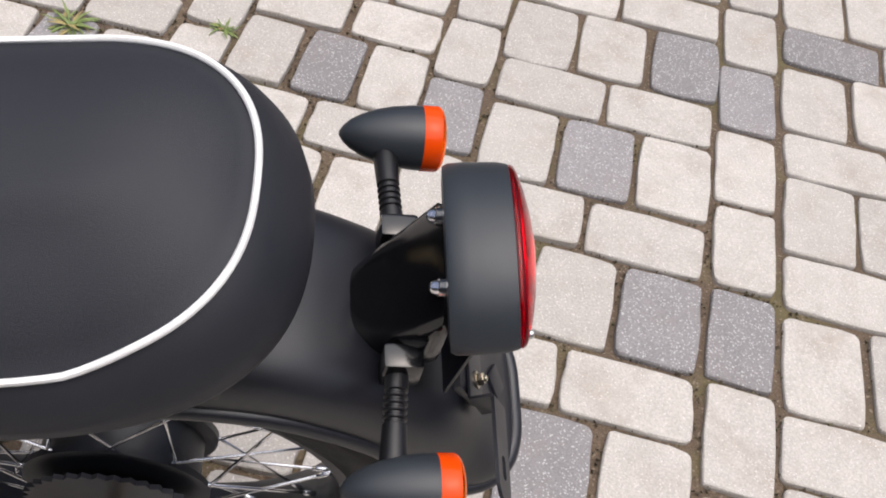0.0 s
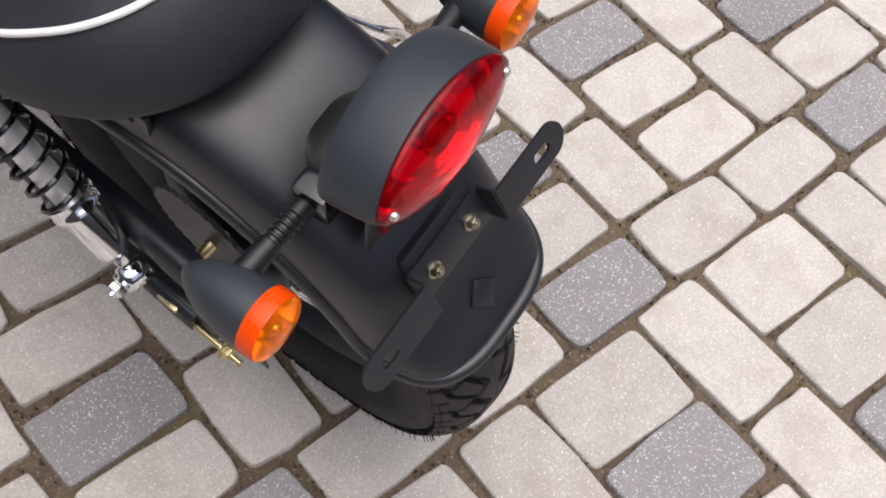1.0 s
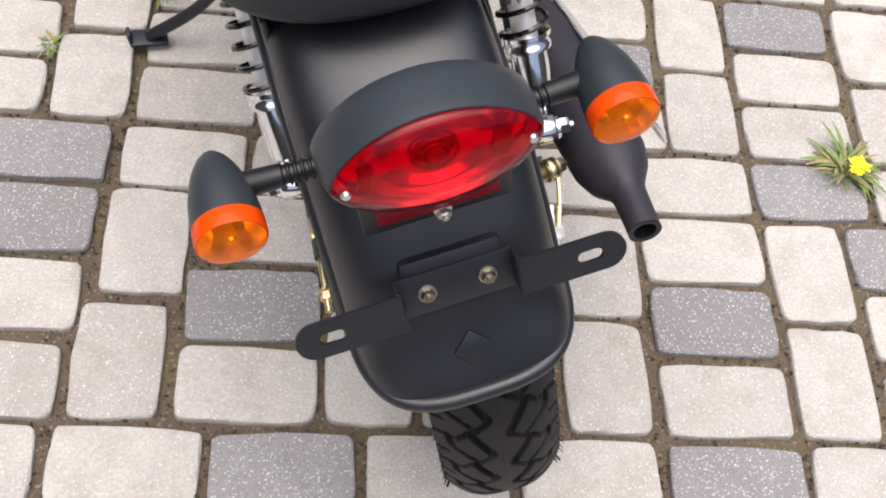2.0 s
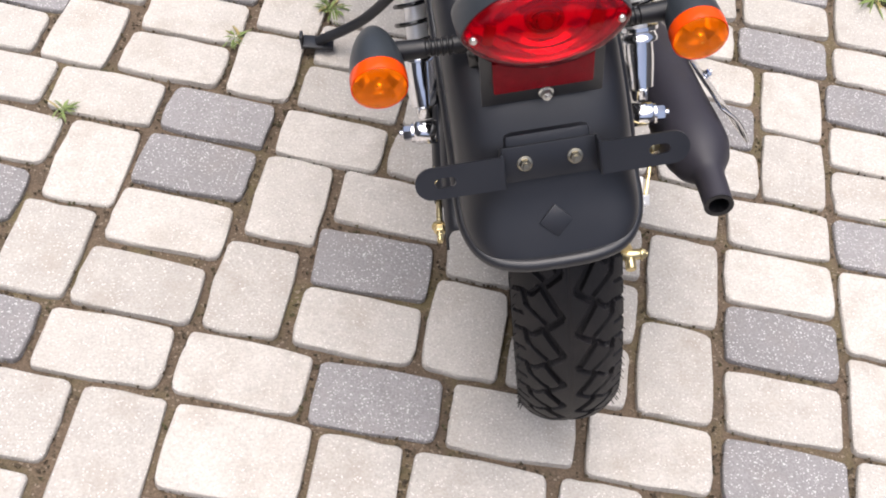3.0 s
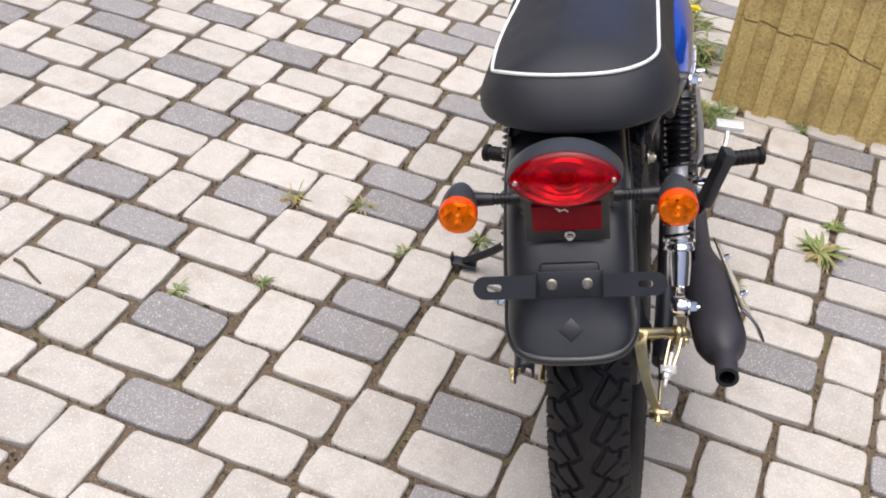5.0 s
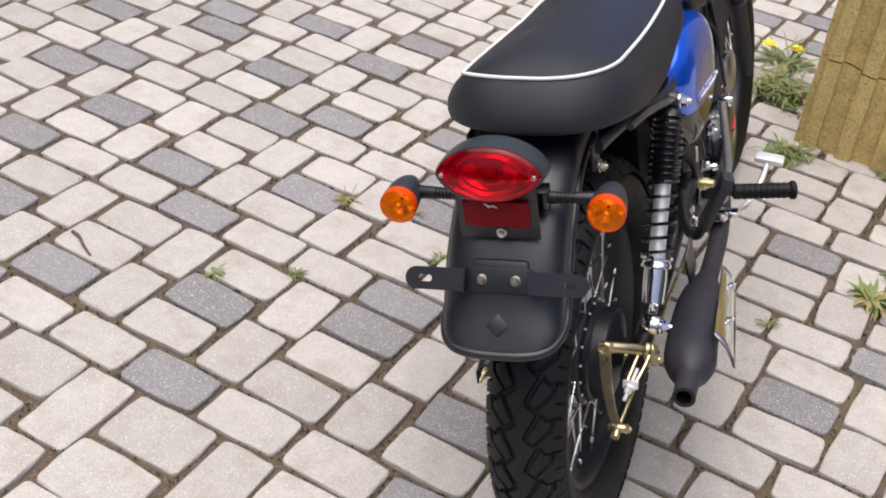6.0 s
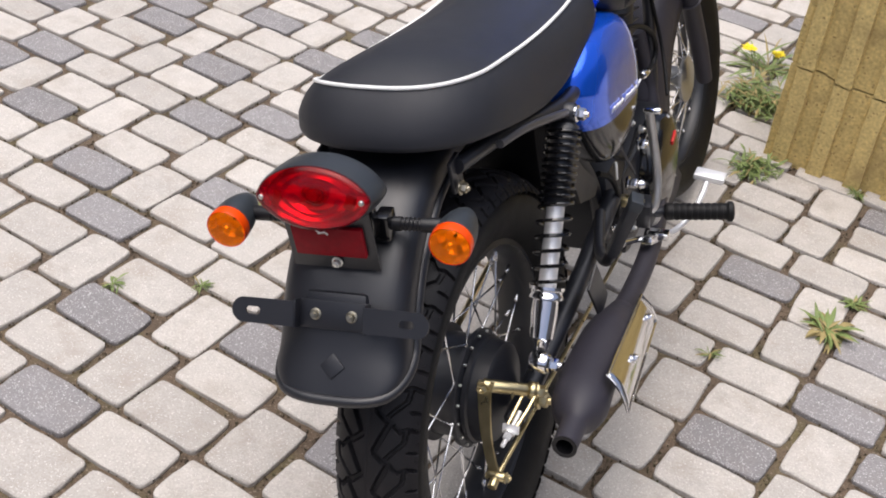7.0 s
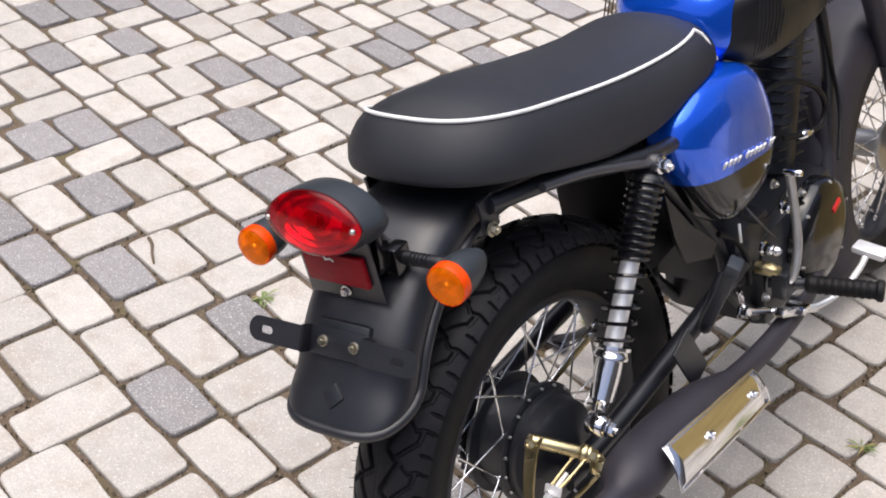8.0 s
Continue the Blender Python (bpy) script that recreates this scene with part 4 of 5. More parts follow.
for s in (1, -1):
    bm = B()
    lathe(bm, (s * 0.10, 0.80, 0.345), (s * 0.145, 0.80, 0.345), [(0, 0.105), (0.03, 0.105), (0.04, 0.095), (0.045, 0.07)], 32)
    cov = part("engine_cover", bm, BLACK_GLOSS, engine, "gloss black engine cover")
    bm = B()
    box(bm, (0.004, 0.03, 0.012), pose(s * 0.146, 0.83, 0.39, 25), 0.001)
    part("cover_badge", bm, DECAL_RED, cov, "small red badge")
    for k in range(6):
        bm = B()
        a = 2 * math.pi * k / 6 + 0.3
        hexnut(bm, (s * 0.128, 0.80 + 0.097 * math.cos(a), 0.345 + 0.097 * math.sin(a)), (s * 0.140, 0.80 + 0.097 * math.cos(a), 0.345 + 0.097 * math.sin(a)), 0.005)
        part("cover_bolt", bm, STEEL, cov)
bm = B()
rod(bm, (0, 0.845, 0.43), (0, 0.90, 0.70), 0.05, 0.048, 24)
cyl = part("cylinder", bm, BLACK_SATIN, engine)
for k in range(11):
    bm = B()
    f = k / 10
    box(bm, (0.095, 0.11, 0.003), pose(0, 0.85 + 0.045 * f, 0.465 + 0.21 * f, -11), 0.001)
    part("cooling_fin", bm, BLACK_SATIN, cyl)
bm = B()
sweep(bm, smooth_path([(0.05, 0.66, 0.63), (0.070, 0.73, 0.655), (0.082, 0.80, 0.640), (0.090, 0.87, 0.600), (0.092, 0.900, 0.555), (0.090, 0.88, 0.525), (0.088, 0.82, 0.530), (0.075, 0.76, 0.545)]), 0.0055, 8)
hose = part("hose", bm, RUBBER, engine, "black rubber hose")
bm = B()
rod(bm, (0.090, 0.838, 0.528), (0.087, 0.806, 0.532), 0.0085)
part("hose_clip", bm, CHROME, hose, "bright hose clip")
bm = B()
sweep(bm, smooth_path([(0.045, 0.95, 0.78), (0.055, 0.98, 0.66), (0.08, 0.99, 0.52), (0.11, 0.92, 0.44)]), 0.004, 8)
part("cable", bm, RUBBER, engine)
bm = B()
rod(bm, (-0.05, 0.70, 0.60), (0.05, 0.66, 0.60), 0.03)
box(bm, (0.06, 0.07, 0.10), pose(0, 0.68, 0.58), 0.012)
part("carburettor", bm, ALLOY, engine, "alloy carburettor")
bm = B()
sweep(bm, smooth_path([(0.150, 0.600, 0.345), (0.168, 0.603, 0.365), (0.168, 0.620, 0.42), (0.160, 0.624, 0.49), (0.154, 0.622, 0.548)]), 0.0085, 10, radii=None)
kick = part("kick_lever", bm, ALLOY, engine, "grey kick-start lever")
bm = B()
rod(bm, (0.144, 0.622, 0.550), (0.176, 0.622, 0.552), 0.006)
part("kick_tip", bm, CHROME, kick)
for y, z, x in ((0.66, 0.46, 0.12),):
    bm = B()
    hexnut(bm, (x, y, z), (x + 0.02, y, z), 0.009)
    part("engine_bolt", bm, CHROME, engine, "chrome engine bolt")

bm = B()
hexnut(bm, (0.120, 0.582, 0.417), (0.146, 0.582, 0.417), 0.0095)
lathe(bm, (0.146, 0.582, 0.417), (0.156, 0.582, 0.417), [(0, 0.009), (0.006, 0.008), (0.010, 0.004)], 14)
part("pivot_cap", bm, CHROME, engine, "chrome cap nut on the swingarm pivot")
bm = B()
lathe(bm, (0.105, 0.590, 0.372), (0.150, 0.590, 0.372), [(0, 0.0125), (0.030, 0.0125), (0.034, 0.010), (0.042, 0.0095), (0.045, 0.006)], 20)
part("peg_boss", bm, GOLD_ZINC, engine, "yellow zinc boss above the footpeg")
bm = B()
lathe(bm, (0.110, 0.637, 0.318), (0.168, 0.637, 0.318), [(0, 0.026), (0.020, 0.026), (0.024, 0.021), (0.046, 0.021), (0.052, 0.017), (0.058, 0.008)], 22)
part("kick_boss", bm, ALLOY, kick, "alloy boss of the kick-start lever")
bm = B()
sweep(bm, smooth_path([(0.135, 0.500, 0.335), (0.150, 0.545, 0.318), (0.168, 0.600, 0.292), (0.180, 0.665, 0.262)]), 0.006, 8)
box(bm, (0.020, 0.085, 0.016), pose(0.166, 0.585, 0.298, -25), 0.004)
part("pedal_arm", bm, CHROME, engine, "chrome brake pedal arm")
bm = B()
hexnut(bm, (0.112, 0.512, 0.324), (0.134, 0.512, 0.324), 0.0105)
rod(bm, (0.118, 0.512, 0.335), (0.118, 0.500, 0.372), 0.005)
part("brake_spring_end", bm, CHROME, engine, "chrome end of the brake light spring")
bm = B()
sweep(bm, smooth_path([(0.128, 0.505, 0.540), (0.130, 0.530, 0.509), (0.126, 0.585, 0.455), (0.118, 0.640, 0.405)]), 0.0022, 6)
part("wire", bm, GREY_TUBE, engine, "thin grey wire")
bm = B()
rod(bm, (0.130, 0.485, 0.512), (0.130, 0.489, 0.476), 0.0026, seg=8)
part("drain_tube", bm, WHITE_PRINT, engine, "short pale drain tube")
bm = B()
sweep(bm, smooth_path([(0.105, 0.46, 0.50), (0.115, 0.50, 0.47), (0.118, 0.53, 0.42), (0.110, 0.55, 0.36)]), 0.0055, 8)
sweep(bm, smooth_path([(0.100, 0.54, 0.50), (0.112, 0.575, 0.47), (0.116, 0.62, 0.46), (0.108, 0.70, 0.47)]), 0.0045, 8)
part("wiring_loom", bm, RUBBER, engine, "black wiring sleeves beside the engine")
for y, z, x in ((0.700, 0.470, 0.112), (0.735, 0.455, 0.118), (0.655, 0.505, 0.105), (0.690, 0.275, 0.118), (0.565, 0.330, 0.130)):
    bm = B()
    hexnut(bm, (x, y, z), (x + 0.012, y, z), 0.0065)
    part("case_bolt", bm, STEEL, engine)
bm = B()
face = [(0.300, 0.646), (0.372, 0.560), (0.452, 0.488), (0.432, 0.470), (0.352, 0.500), (0.322, 0.560)]
strip_a, strip_b = [bm.verts.new((0.100, y, z)) for y, z in face], [bm.verts.new((0.107, y, z)) for y, z in face]
for k in range(6):
    bm.faces.new((strip_a[k], strip_a[(k + 1) % 6], strip_b[(k + 1) % 6], strip_b[k]))
bm.faces.new(strip_a)
bm.faces.new(strip_b)
part("splash_plate", bm, BLACK_MATT, engine, "dark grey plastic splash plate behind the shock")


def footpeg(s):
    bm = B()
    p0, p1 = V(s * 0.178, 0.630, 0.334), V(s * 0.300, 0.672, 0.327)
    prof = [(0, 0.013), (0.004, 0.0165)]
    for k in range(9):
        prof += [(0.010 + 0.0118 * k, 0.0168), (0.016 + 0.0118 * k, 0.0168), (0.0165 + 0.0118 * k, 0.0157), (0.0205 + 0.0118 * k, 0.0157)]
    prof += [(0.119, 0.017), (0.121, 0.020), (0.129, 0.020), (0.132, 0.016)]
    lathe(bm, p0, p1, prof, 20)
    peg = part("footpeg", bm, RUBBER, bike, "ribbed black rubber footpeg")
    bm = B()
    rod(bm, (s * 0.12, 0.600, 0.338), p0, 0.010)
    box(bm, (0.03, 0.05, 0.05), pose(s * 0.15, 0.605, 0.345), 0.006)
    part("peg_mount", bm, BLACK_SATIN, peg)


both(footpeg)
# folded pillion footrest with its hanger
p0, p1 = V(0.180, 0.285, 0.452), V(0.220, 0.297, 0.548)
bm = B()
box(bm, (0.034, 0.020, (p1 - p0).length), Matrix.Translation((p0 + p1) / 2) @ (p1 - p0).to_track_quat("Z", "Y").to_matrix().to_4x4(), 0.005)
rest = part("pillion_footrest", bm, BLACK_SATIN, bike, "folded black pillion footrest")
bm = B()
box(bm, (0.036, 0.022, 0.020), Matrix.Translation(p1) @ (p1 - p0).to_track_quat("Z", "Y").to_matrix().to_4x4(), 0.003)
part("end_pad", bm, LAMP_PLASTIC, rest, "grey rubber end of the footrest")
bm = B()
sweep(bm, smooth_path([p0, V(0.165, 0.300, 0.425), V(0.135, 0.36, 0.405), V(0.105, 0.46, 0.42)]), 0.010, 10)
part("hanger", bm, BLACK_SATIN, rest)
bm = B()
sweep(bm, smooth_path([(0.155, 0.60, 0.300), (0.190, 0.64, 0.284), (0.212, 0.70, 0.290), (0.224, 0.745, 0.312), (0.228, 0.768, 0.330)]), 0.006, 10)
pedal = part("brake_pedal", bm, BRIGHT, bike, "chrome brake pedal")
bm = B()
box(bm, (0.062, 0.036, 0.013), pose(0.232, 0.782, 0.337, 0, 8, 0), 0.005)
part("pedal_pad", bm, BRIGHT, pedal, "bright pedal pad")
bm = B()
box(bm, (0.04, 0.026, 0.014), pose(0.175, 0.60, 0.300), 0.004)
part("pedal_boss", bm, CHROME, pedal)

# side stand
foot = CHASSIS.inverted() @ V(-0.262, 0.605, 0.016)
bm = B()
sweep(bm, smooth_path([(-0.105, 0.53, 0.28), (-0.16, 0.545, 0.25), (-0.26, foot.y - 0.01, foot.z + 0.055), (foot.x, foot.y, foot.z + 0.004)]), 0.0095, 12)
stand = part("side_stand", bm, BLACK_SATIN, bike, "black side stand")
bm = B()
box(bm, (0.055, 0.032, 0.006), Matrix.Translation(foot) @ pose(0, 0, 0, 0, 12.5, 0), 0.002)
box(bm, (0.006, 0.020, 0.028), Matrix.Translation(foot + V(-0.028, 0, 0.010)) @ pose(0, 0, 0, 0, 0, 0), 0.002)
part("stand_foot", bm, BLACK_SATIN, stand)


# ---- wall, weeds ----


def wall_block():
    """A battered concrete wall face with upright ribs and a crack across it."""
    root = thing("ribbed_wall", pose(0.399, 1.5558, 0, 0, 0, -13.5), "ochre concrete wall with upright ribs and a cracked joint", "wall")
    root["kind"] = "structure"
    rng = random.Random(4)
    n, pitch, h = 6, 0.100, 1.35

    def crack(x):
        return 0.272 - 0.085 * x + 0.012 * math.sin(9 * x) + 0.008 * math.sin(23 * x + 1) + 0.004 * noise.noise(V(x * 40, 0, 0))

    for tier in (0, 1):
        bm = B()
        rows = []
        for k in range(-1, n * 2):
            rib = k % 2 == 0
            wide = 0.044 if rib else pitch - 0.044
            x = (k // 2) * pitch + (0.022 if rib else 0.066)
            if k == -1:
                x, wide = 0.0, 0.022
            for f in (0.03, 0.35, 0.65, 0.97):
                rows.append((x + wide * f, 0.0 if rib else 0.020, crack(x + wide * f)))
        cols = []
        for xx, yy, c in rows:
            z0, z1 = (-0.05, c - 0.0012) if tier == 0 else (c + 0.0016, h)
            steps = 7 if tier == 0 else 14
            cols.append([V(xx + rng.uniform(-0.0015, 0.0015), yy + (0.002 if tier else 0) + 0.002 * noise.noise(V(xx * 30, i * 3.1, tier)), z0 + (z1 - z0) * i / steps) for i in range(steps + 1)])
        skin(bm, cols, closed=False)
        bmesh.ops.recalc_face_normals(bm, faces=bm.faces)
        part("wall_tier", bm, WALL_STONE, root, smooth=30)
    bm = B()
    box(bm, (n * pitch + 0.020, 0.40, 1.42), pose(n * pitch / 2 + 0.011, 0.236, 0.64), 0.004)
    part("wall_core", bm, WALL_STONE, root)


wall_block()


def blade(bm, p, a, length, width, lift, droop):
    d, s = V(math.cos(a), math.sin(a), 0), V(-math.sin(a), math.cos(a), 0)
    prev = None
    for k in range(5):
        u = k / 4
        c = p + d * length * u + V(0, 0, lift * u - droop * u * u)
        w = width * (0.35 + 1.5 * u) * (1 - 0.9 * u ** 4) * (0.72 if k % 2 else 1.1)
        q = (bm.verts.new(c - s * w), bm.verts.new(c + V(0, 0, -w * 0.35)), bm.verts.new(c + s * w))
        if prev:
            bm.faces.new((prev[0], prev[1], q[1], q[0]))
            bm.faces.new((prev[1], prev[2], q[2], q[1]))
        prev = q


def weed(x, y, size, leaves, seed, flowers=0, dry=0.2, thin=1.0, bloom=0.013, label="", spread=0.12):
    label = label or "green weed growing in a paver joint"
    rng = random.Random(seed)
    root = thing("weed", pose(x, y, -0.004), label, "weed", "weeds in the joints")
    for mat, nm, count in ((LEAF, "leaves", int(leaves * (1 - dry))), (LEAF_DRY, "dry_leaves", int(leaves * dry))):
        if count < 1:
            continue
        bm = B()
        for k in range(count):
            a = rng.uniform(0, 2 * math.pi)
            L = size * rng.uniform(0.5, 1.0)
            blade(bm, V(rng.gauss(0, size * spread), rng.gauss(0, size * spread), rng.uniform(0, size * spread)), a, L, L * rng.uniform(0.035, 0.085) * thin, L * rng.uniform(0.15, 0.85), L * rng.uniform(0.25, 0.75))
        part(nm, bm, mat, root)
    for k in range(flowers):
        bm = B()
        a = rng.uniform(0, 6.28)
        top = V(0.35 * size * math.cos(a), 0.35 * size * math.sin(a), size * 0.55 + 0.01)
        sweep(bm, [V(0, 0, 0), top * 0.5 + V(0, 0, 0.006), top], 0.0014, 5)
        part("flower_stalk", bm, LEAF, root)
        bm = B()
        for j in range(26):
            blade(bm, top, 2 * math.pi * j / 26 + rng.uniform(-0.1, 0.1), bloom * rng.uniform(0.7, 1.0), bloom * 0.17, 0.006 * rng.uniform(0.2, 1.5), 0.004)
        part("flower", bm, PETAL, root, "yellow dandelion flower")
    return root


weed(0.608, 0.865, 0.075, 80, 1, 0, 0.45, 1.2)
weed(0.665, 0.995, 0.036, 40, 2, 0, 0.1, 1.4)
weed(0.905, 0.775, 0.07, 50, 3, 0, 0.2, 0.7)
weed(0.752, 0.142, 0.070, 90, 4, 1, 0.35, 0.8, 0.021, "weed with a yellow dandelion flower in a paver joint")
weed(-0.868, 0.387, 0.035, 40, 5, 0, 0.1)
weed(-0.698, 0.455, 0.028, 30, 6, 0, 0.1)
weed(-0.524, 0.79, 0.05, 50, 7, 0, 0.5, 0.6)
weed(-0.690, 0.785, 0.05, 50, 8, 0, 0.7, 0.6)
weed(-0.409, 0.634, 0.035, 35, 9, 0, 0.3)
weed(-0.228, 0.717, 0.04, 40, 10)
weed(0.37, 0.68, 0.035, 16, 11)
weed(0.350, 1.85, 0.055, 520, 12, 0, 0.25, 1.25, 0.013, "tuft of weeds at the foot of the wall", 0.75)
weed(0.388, 1.478, 0.050, 190, 13, 0, 0.1, 1.2, 0.013, "tuft of weeds at the foot of the wall", 0.5)
weed(0.36, 2.05, 0.14, 60, 14, 0, 0.3, 0.5, 0.013, "tuft of grass beside the wall")
weed(0.322, 2.125, 0.06, 20, 21, 1, 0.3, 0.6, 0.028, "dandelion with a yellow flower beside the wall")
weed(0.405, 2.105, 0.06, 20, 22, 1, 0.3, 0.6, 0.028, "dandelion with a yellow flower beside the wall")
weed(1.109, 0.231, 0.055, 70, 41, 0, 0.3, 0.8)
weed(1.139, -0.050, 0.035, 40, 42, 0, 0.1)
weed(0.655, 1.485, 0.035, 40, 15, 0, 0.1)
weed(1.17, 1.72, 0.09, 160, 16, 0, 0.1, 0.6, 0.013, "tuft of weeds beside the wall")

bm = B()
sweep(bm, smooth_path([(-1.230, 0.403, 0.004), (-1.205, 0.388, 0.006), (-1.180, 0.362, 0.005), (-1.150, 0.337, 0.003)], 5), 0.0035, 7, radii=[0.0045, 0.0044, 0.0043, 0.0042, 0.004, 0.0038, 0.0037, 0.0036, 0.0034, 0.0033, 0.0032, 0.003, 0.003, 0.0028, 0.0026, 0.0022])
twig = part("twig", bm, SOIL)
tagged(twig, "small dark dry twig lying on a paver", "twig")

# ---- ground and pavers, last ----
bm = B()
S = 90.0
steps = [-S, -30, -12, -6] + [-4 + 0.5 * k for k in range(17)] + [6, 12, 30, S]
vs = [[bm.verts.new((x, y, -0.011)) for x in steps] for y in steps]
for j in range(len(steps) - 1):
    for i in range(len(steps) - 1):
        bm.faces.new((vs[j][i], vs[j][i + 1], vs[j + 1][i + 1], vs[j + 1][i]))
ground = part("ground", bm, SOIL, None, "brown sandy soil in the joints between pavers")
tagged(ground, "", "ground", kind="structure")

# dry grass and dirt lying over the stones far behind the wall's corner
def dry_patch(x, y, rx, ry, count, seed):
    rng = random.Random(seed)
    bm = B()
    for k in range(count):
        p = V(x + rng.gauss(0, rx), y + rng.gauss(0, ry), 0.001)
        blade(bm, p, rng.uniform(0, 6.28), rng.uniform(0.008, 0.022), 0.0013, rng.uniform(0.002, 0.010), 0.004)
    ob = part("dry_grass", bm, LEAF_DRY, None, "dry trodden grass scattered over the pavers")
    return tagged(ob, "", "grass", kind="stuff")


dry_patch(0.17, 2.73, 0.11, 0.06, 1500, 31)
dry_patch(-0.62, 2.85, 0.10, 0.05, 500, 32)

# plain walls outside the view, added to block low sky light and darken reflections
for name, cx, cy, rz, high in (("sky_blocker_north", -1.5, 10.0, 0, 2.6), ("sky_blocker_south", -1.5, -6.0, 0, 1.9), ("sky_blocker_east", 5.0, 2.0, 90, 2.6), ("sky_blocker_west", -5.5, 2.0, 90, 5.0)):
    bm = B()
    box(bm, (16.3, 0.3, high + 0.1), pose(0, 0, high / 2 - 0.05), 0.02)
    ob = part(name, bm, BLOCKER_GREY, None, "plain unseen wall added to block low sky light")
    ob.matrix_world = pose(cx, cy, 0, 0, 0, rz)
    tagged(ob, "", "wall", kind="structure")

PAVE = pose(0, 0, 0, 0, 0, -16)
rng = random.Random(11)


def paver_mesh(lx, ly, seed):
    """A paver with worn, rounded corners: rings at the foot, the arris and the top."""
    r = random.Random(seed)
    hx, hy = lx / 2, ly / 2
    c = 0.0115
    base = []
    for sx, sy, a0 in ((1, 1, 0), (-1, 1, 90), (-1, -1, 180), (1, -1, 270)):
        cc = c * r.uniform(0.7, 1.35)
        ox, oy = r.uniform(-0.0025, 0.001), r.uniform(-0.0025, 0.001)
        for k in range(4):
            a = radians(a0 + 30 * k)
            base.append((sx * (hx - cc + ox) + cc * math.cos(a), sy * (hy - cc + oy) + cc * math.sin(a)))
    mid = []
    for k, p in enumerate(base):
        mid.append(p)
        if k % 4 == 3:
            q = base[(k + 1) % 16]
            ln = math.hypot(q[0] - p[0], q[1] - p[1])
            nx, ny = (q[1] - p[1]) / ln, -(q[0] - p[0]) / ln
            bow = 0.0022 * r.uniform(0.4, 1.3) * ln / 0.12
            for u in (0.2, 0.5, 0.8):
                b_ = bow * 4 * u * (1 - u)
                mid.append((p[0] + (q[0] - p[0]) * u + nx * b_ + r.uniform(-0.0016, 0.0016), p[1] + (q[1] - p[1]) * u + ny * b_ + r.uniform(-0.0016, 0.0016)))
    n = len(mid)
    verts, faces = [], []
    for z, f, j in ((-0.03, 1.0, 0), (-0.0050, 1.0, 0.0006), (-0.0014, 0.986, 0.0006), (0.0, 0.955, 0.0004)):
        verts += [(x * f + r.uniform(-j, j), y * f + r.uniform(-j, j), z + r.uniform(-j, j)) for x, y in mid]
    for lv in range(3):
        for k in range(n):
            faces.append((lv * n + k, lv * n + (k + 1) % n, (lv + 1) * n + (k + 1) % n, (lv + 1) * n + k))
    faces.append(tuple(range(3 * n, 4 * n)))
    return verts, faces


# laying plan: single courses of lengthwise stones, and between them bands in which two upright stones alternate with three lengthwise ones.
# each line: kind, middle of the course, phase, pitch, then the places of the anthracite stones (tier:place in a band, tiers 3 and 4 upright)
PLAN = """
band -1.040 1.0050 0.3550 4:1
row -0.757 0.6720 0.2105 0 3
band -0.472 0.6680 0.3455 1:-1 1:1 0:0 0:2
row -0.192 -0.1810 0.2020 0 -3 -6 3 6
band 0.055 -0.5600 0.3295 0:-2 1:-1 1:1 1:3 1:5 1:-3 2:0 2:4 2:-4
row 0.298 -0.3500 0.1945 -4 -1 5 -7 -10
band 0.532 0.6250 0.3190 0:-6 1:-7 1:-5 1:-1 1:1 1:-9 2:-4 2:0 2:-8 0:-10
row 0.762 0.4560 0.1900 0 -6 -9 -12 -15
band 0.982 0.4650 0.3135 0:-5 1:-4 1:0 1:-6 1:-8 2:-7 2:-1
row 1.203 -0.6480 0.1868 0 -3 -6
band 1.415 -0.8660 0.3045 0:-2 1:-1 1:-3 2:0 2:4
row 1.635 -0.7820 0.1840 0 -6
band 1.850 -0.7150 0.2980 0:-3 2:2
"""
courses = []
for line in PLAN.strip().splitlines():
    kind, mid_v, phase, pitch, *dark = line.split()
    courses.append((kind, float(mid_v), float(phase), float(pitch), set(dark), True))
v = 2.065
for k in range(9):
    courses.append(("row", v, rng.uniform(0, 0.18), 0.182, set(), False))
    courses.append(("band", v + 0.213, rng.uniform(0, 0.30), 0.296, set(), False))
    v += 0.426
v = -1.325
for k in range(4):
    courses.append(("row", v, rng.uniform(0, 0.21), 0.212, set(), False))
    courses.append(("band", v - 0.28, rng.uniform(0, 0.35), 0.355, set(), False))
    v -= 0.56

rows_v = sorted((c[1], c[3]) for c in courses if c[0] == "row")
stones = []
JOINT = 0.0145
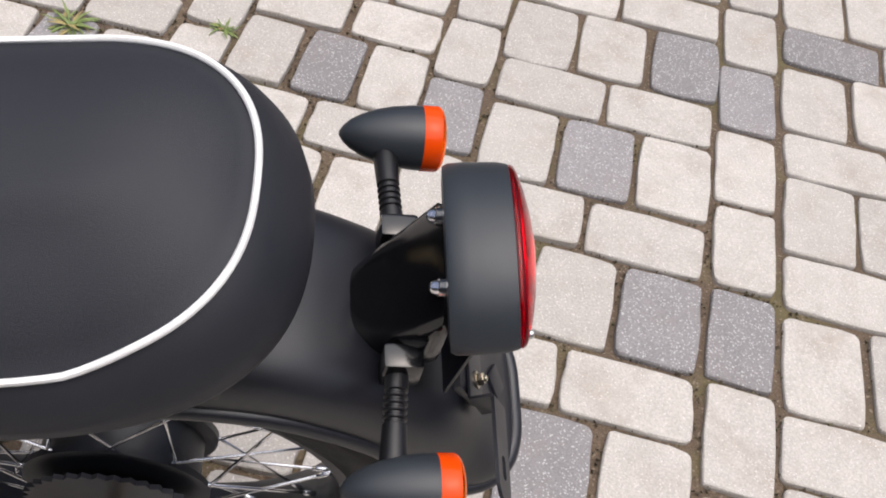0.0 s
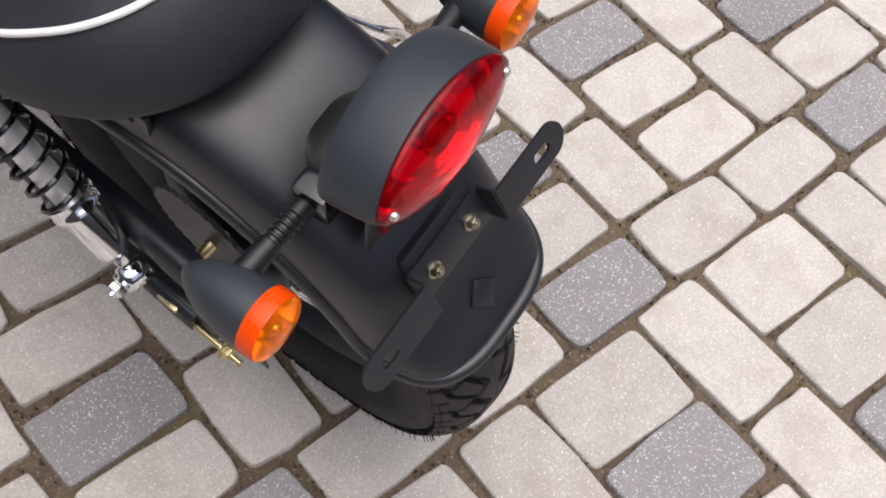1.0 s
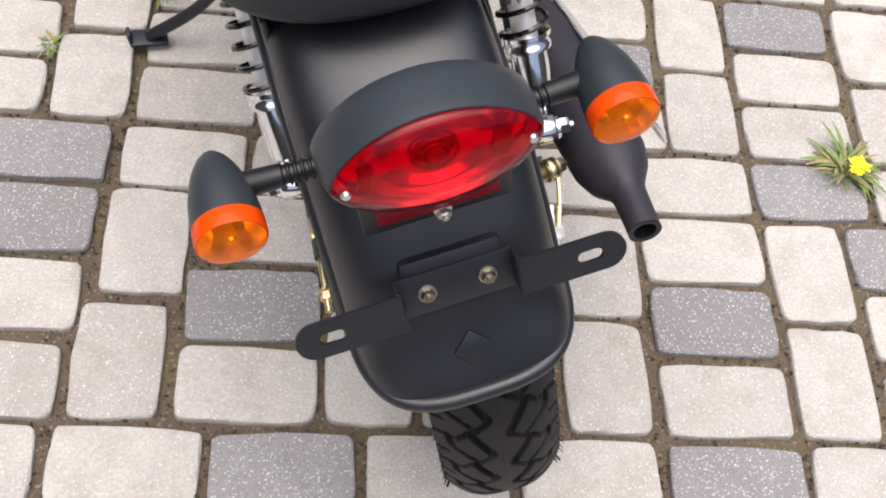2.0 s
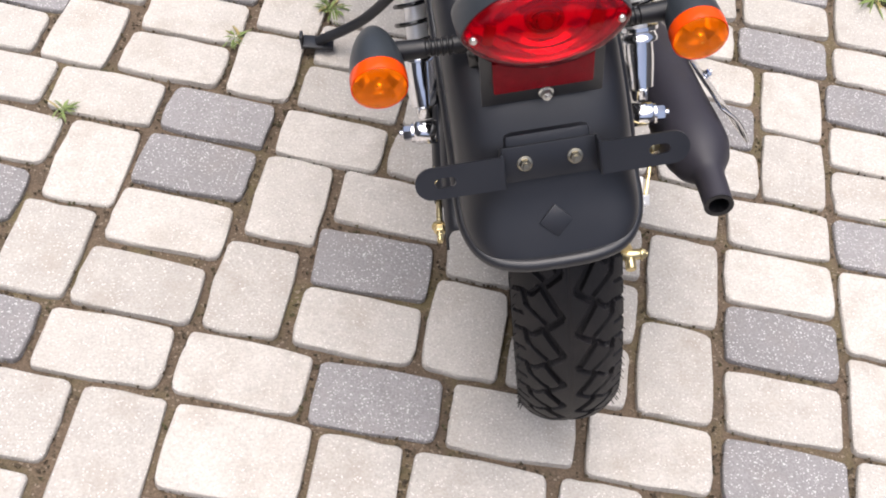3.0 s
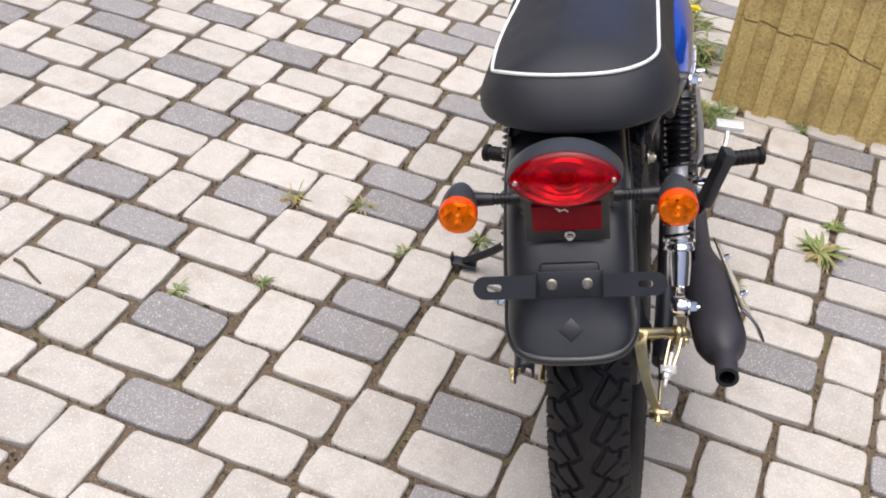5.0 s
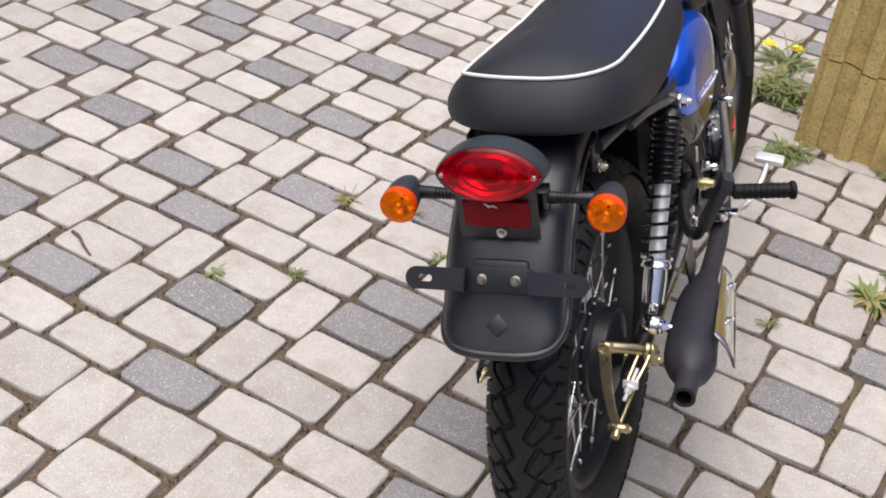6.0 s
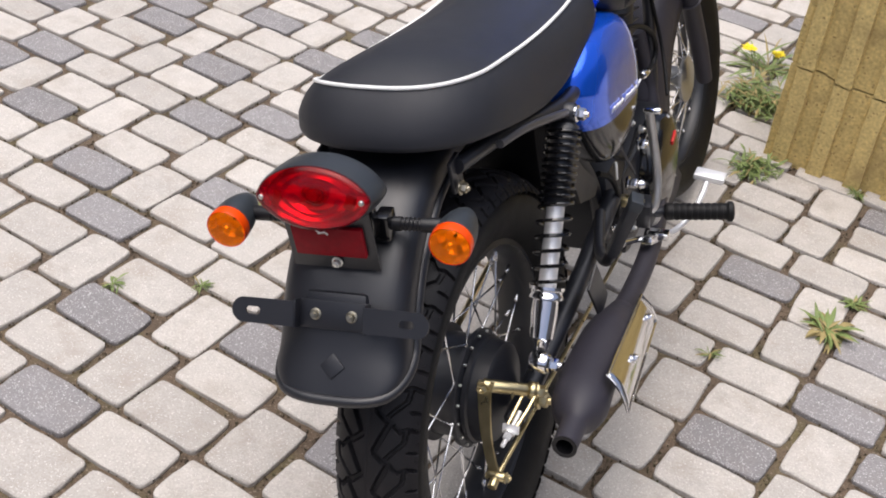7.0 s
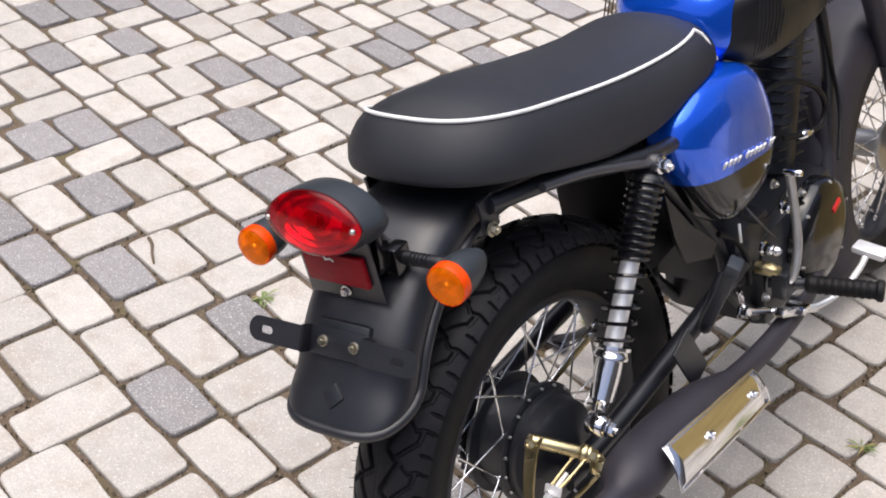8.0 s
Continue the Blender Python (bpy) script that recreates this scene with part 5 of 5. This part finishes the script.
for kind, mid_v, phase, pitch, dark, known in courses:
    wide = 0.60 * pitch
    if kind == "band":
        above = [q for q in rows_v if q[0] > mid_v + 0.01][:1] or [(mid_v + 0.213, 0.182)]
        below = [q for q in rows_v if q[0] < mid_v - 0.01][-1:] or [(mid_v - 0.28, 0.212)]
        top, foot = above[0][0] - 0.30 * above[0][1], below[0][0] + 0.30 * below[0][1]
        tall, mid_v = top - foot, (top + foot) / 2
    for k in range(-40, 40):
        u = phase + k * pitch
        if not -5.2 < u < 3.2:
            continue
        seen = known and (-2.45 if mid_v > 0.2 else -1.45) < u < 1.45
        # the cross joints fan out a little towards the near end
        fan = -0.065 * (u - 0.5)
        if kind == "row":
            d = str(k) in dark or (not seen and rng.random() < 0.2)
            stones.append((u, mid_v, pitch - JOINT, wide - JOINT, d))
            continue
        vw = 0.395 * pitch
        for tier in range(3):
            d = "%d:%d" % (tier, k) in dark or (not seen and rng.random() < 0.22)
            off = (tier - 1) * tall / 3
            stones.append((u + fan * off, mid_v + off, pitch - vw - JOINT, tall / 3 - JOINT, d))
        for tier in range(2):
            d = "%d:%d" % (tier + 3, k) in dark or (not seen and rng.random() < 0.08)
            off = (tier - 0.5) * tall / 2
            stones.append((u + pitch / 2 + fan * off, mid_v + off, vw - JOINT, tall / 2 - JOINT, d))

meshes = {}
pavement = thing("pavement", PAVE, "courtyard of grey concrete pavers with scattered anthracite ones", "pavement")
pavement["kind"] = "structure"
far = {False: [[], []], True: [[], []]}
near = sorted(range(len(stones)), key=lambda s: (stones[s][0] + 0.15) ** 2 + (stones[s][1] - 0.25) ** 2)
close_set = set(near[:300])
for n_, (cx, cy, lx, ly, dark) in enumerate(stones):
    seed = rng.randrange(12)
    key = (round(lx, 3), round(ly, 3), seed, dark)
    if key not in meshes:
        meshes[key] = [paver_mesh(lx, ly, seed * 7 + int(lx * 900)), None]
    wob = 0.0035
    m = pose(cx + rng.uniform(-wob, wob), cy + rng.uniform(-wob, wob), rng.uniform(-0.002, 0.0015), rng.uniform(-0.8, 0.8), rng.uniform(-0.8, 0.8), rng.uniform(-1.7, 1.7))
    verts, faces = meshes[key][0]
    if n_ in close_set:
        me = meshes[key][1]
        if me is None:
            me = meshes[key][1] = bpy.data.meshes.new("paver")
            me.from_pydata(verts, [], faces)
            me.materials.append(PAVER_DARK if dark else PAVER)
        ob = new("paver", me)
        ob.parent = pavement
        ob.matrix_local = m
    else:
        vs_, fs_ = far[dark]
        o = len(vs_)
        vs_ += [tuple(m @ Vector(q)) for q in verts]
        fs_ += [tuple(o + q for q in f) for f in faces]
for dark in (False, True):
    me = bpy.data.meshes.new("outer_pavers")
    me.from_pydata(far[dark][0], [], far[dark][1])
    me.materials.append(PAVER_DARK if dark else PAVER)
    ob = new("outer_dark_pavers" if dark else "outer_pavers", me)
    ob.parent = pavement
    ob["kind"] = "stuff"

# loose grit in and beside the joints
bm = B()
rng = random.Random(23)
for k in range(450):
    cx, cy, lx, ly, d = stones[near[rng.randrange(260)]]
    side = rng.choice((0, 1, 2, 3))
    o = JOINT / 2 + rng.gauss(0, 0.004)
    u = rng.uniform(-0.5, 0.5)
    q = (cx + u * lx, cy + (ly / 2 + o) * (1 if side == 0 else -1)) if side < 2 else (cx + (lx / 2 + o) * (1 if side == 2 else -1), cy + u * ly)
    r = rng.uniform(0.0006, 0.0018)
    g = bmesh.ops.create_icosphere(bm, subdivisions=1, radius=r, matrix=PAVE @ pose(q[0], q[1], -0.010 + r * 0.6 if abs(o - JOINT / 2) < 0.005 else 0.0005, rng.uniform(0, 90), rng.uniform(0, 90), 0))
grit = part("grit", bm, GRIT, None, "loose sandy grit lying in the paver joints", smooth=0)
tagged(grit, "", "grit", kind="stuff")

# dark crumbs of soil and moss caught along the edges of the pavers
vs_, fs_ = [], []
rng = random.Random(41)
for k in range(17000):
    cx, cy, lx, ly, d = stones[near[rng.randrange(300)]]
    side = rng.choice((0, 1, 2, 3))
    clump = 0.5 + 0.5 * math.sin(cx * 23 + cy * 31 + side * 2)
    if rng.random() > 0.25 + 0.75 * clump:
        continue
    o = rng.choice((JOINT * 0.12, JOINT / 2, JOINT * 0.88)) + rng.gauss(0, 0.002)
    u = rng.uniform(-0.5, 0.5)
    q = (cx + u * lx, cy + (ly / 2 + o) * (1 if side == 0 else -1)) if side < 2 else (cx + (lx / 2 + o) * (1 if side == 2 else -1), cy + u * ly)
    r = rng.uniform(0.001, 0.0038)
    m = PAVE @ pose(q[0], q[1], -0.0085 + r * 0.6, rng.uniform(0, 360), rng.uniform(0, 360), rng.uniform(0, 360))
    o = len(vs_)
    for c in ((1, 0, -0.5), (-0.6, 0.8, -0.5), (-0.6, -0.8, -0.5), (0, 0, 1.3)):
        vs_.append(tuple(m @ (Vector(c) * r * rng.uniform(0.7, 1.4))))
    fs_ += [(o, o + 1, o + 2), (o, o + 3, o + 1), (o + 1, o + 3, o + 2), (o + 2, o + 3, o)]
me = bpy.data.meshes.new("joint_crumbs")
me.from_pydata(vs_, [], fs_)
me.materials.append(CRUMB)
crumbs = new("joint_crumbs", me)
tagged(crumbs, "dark crumbs of soil and moss in the paver joints", "soil crumbs", kind="stuff")
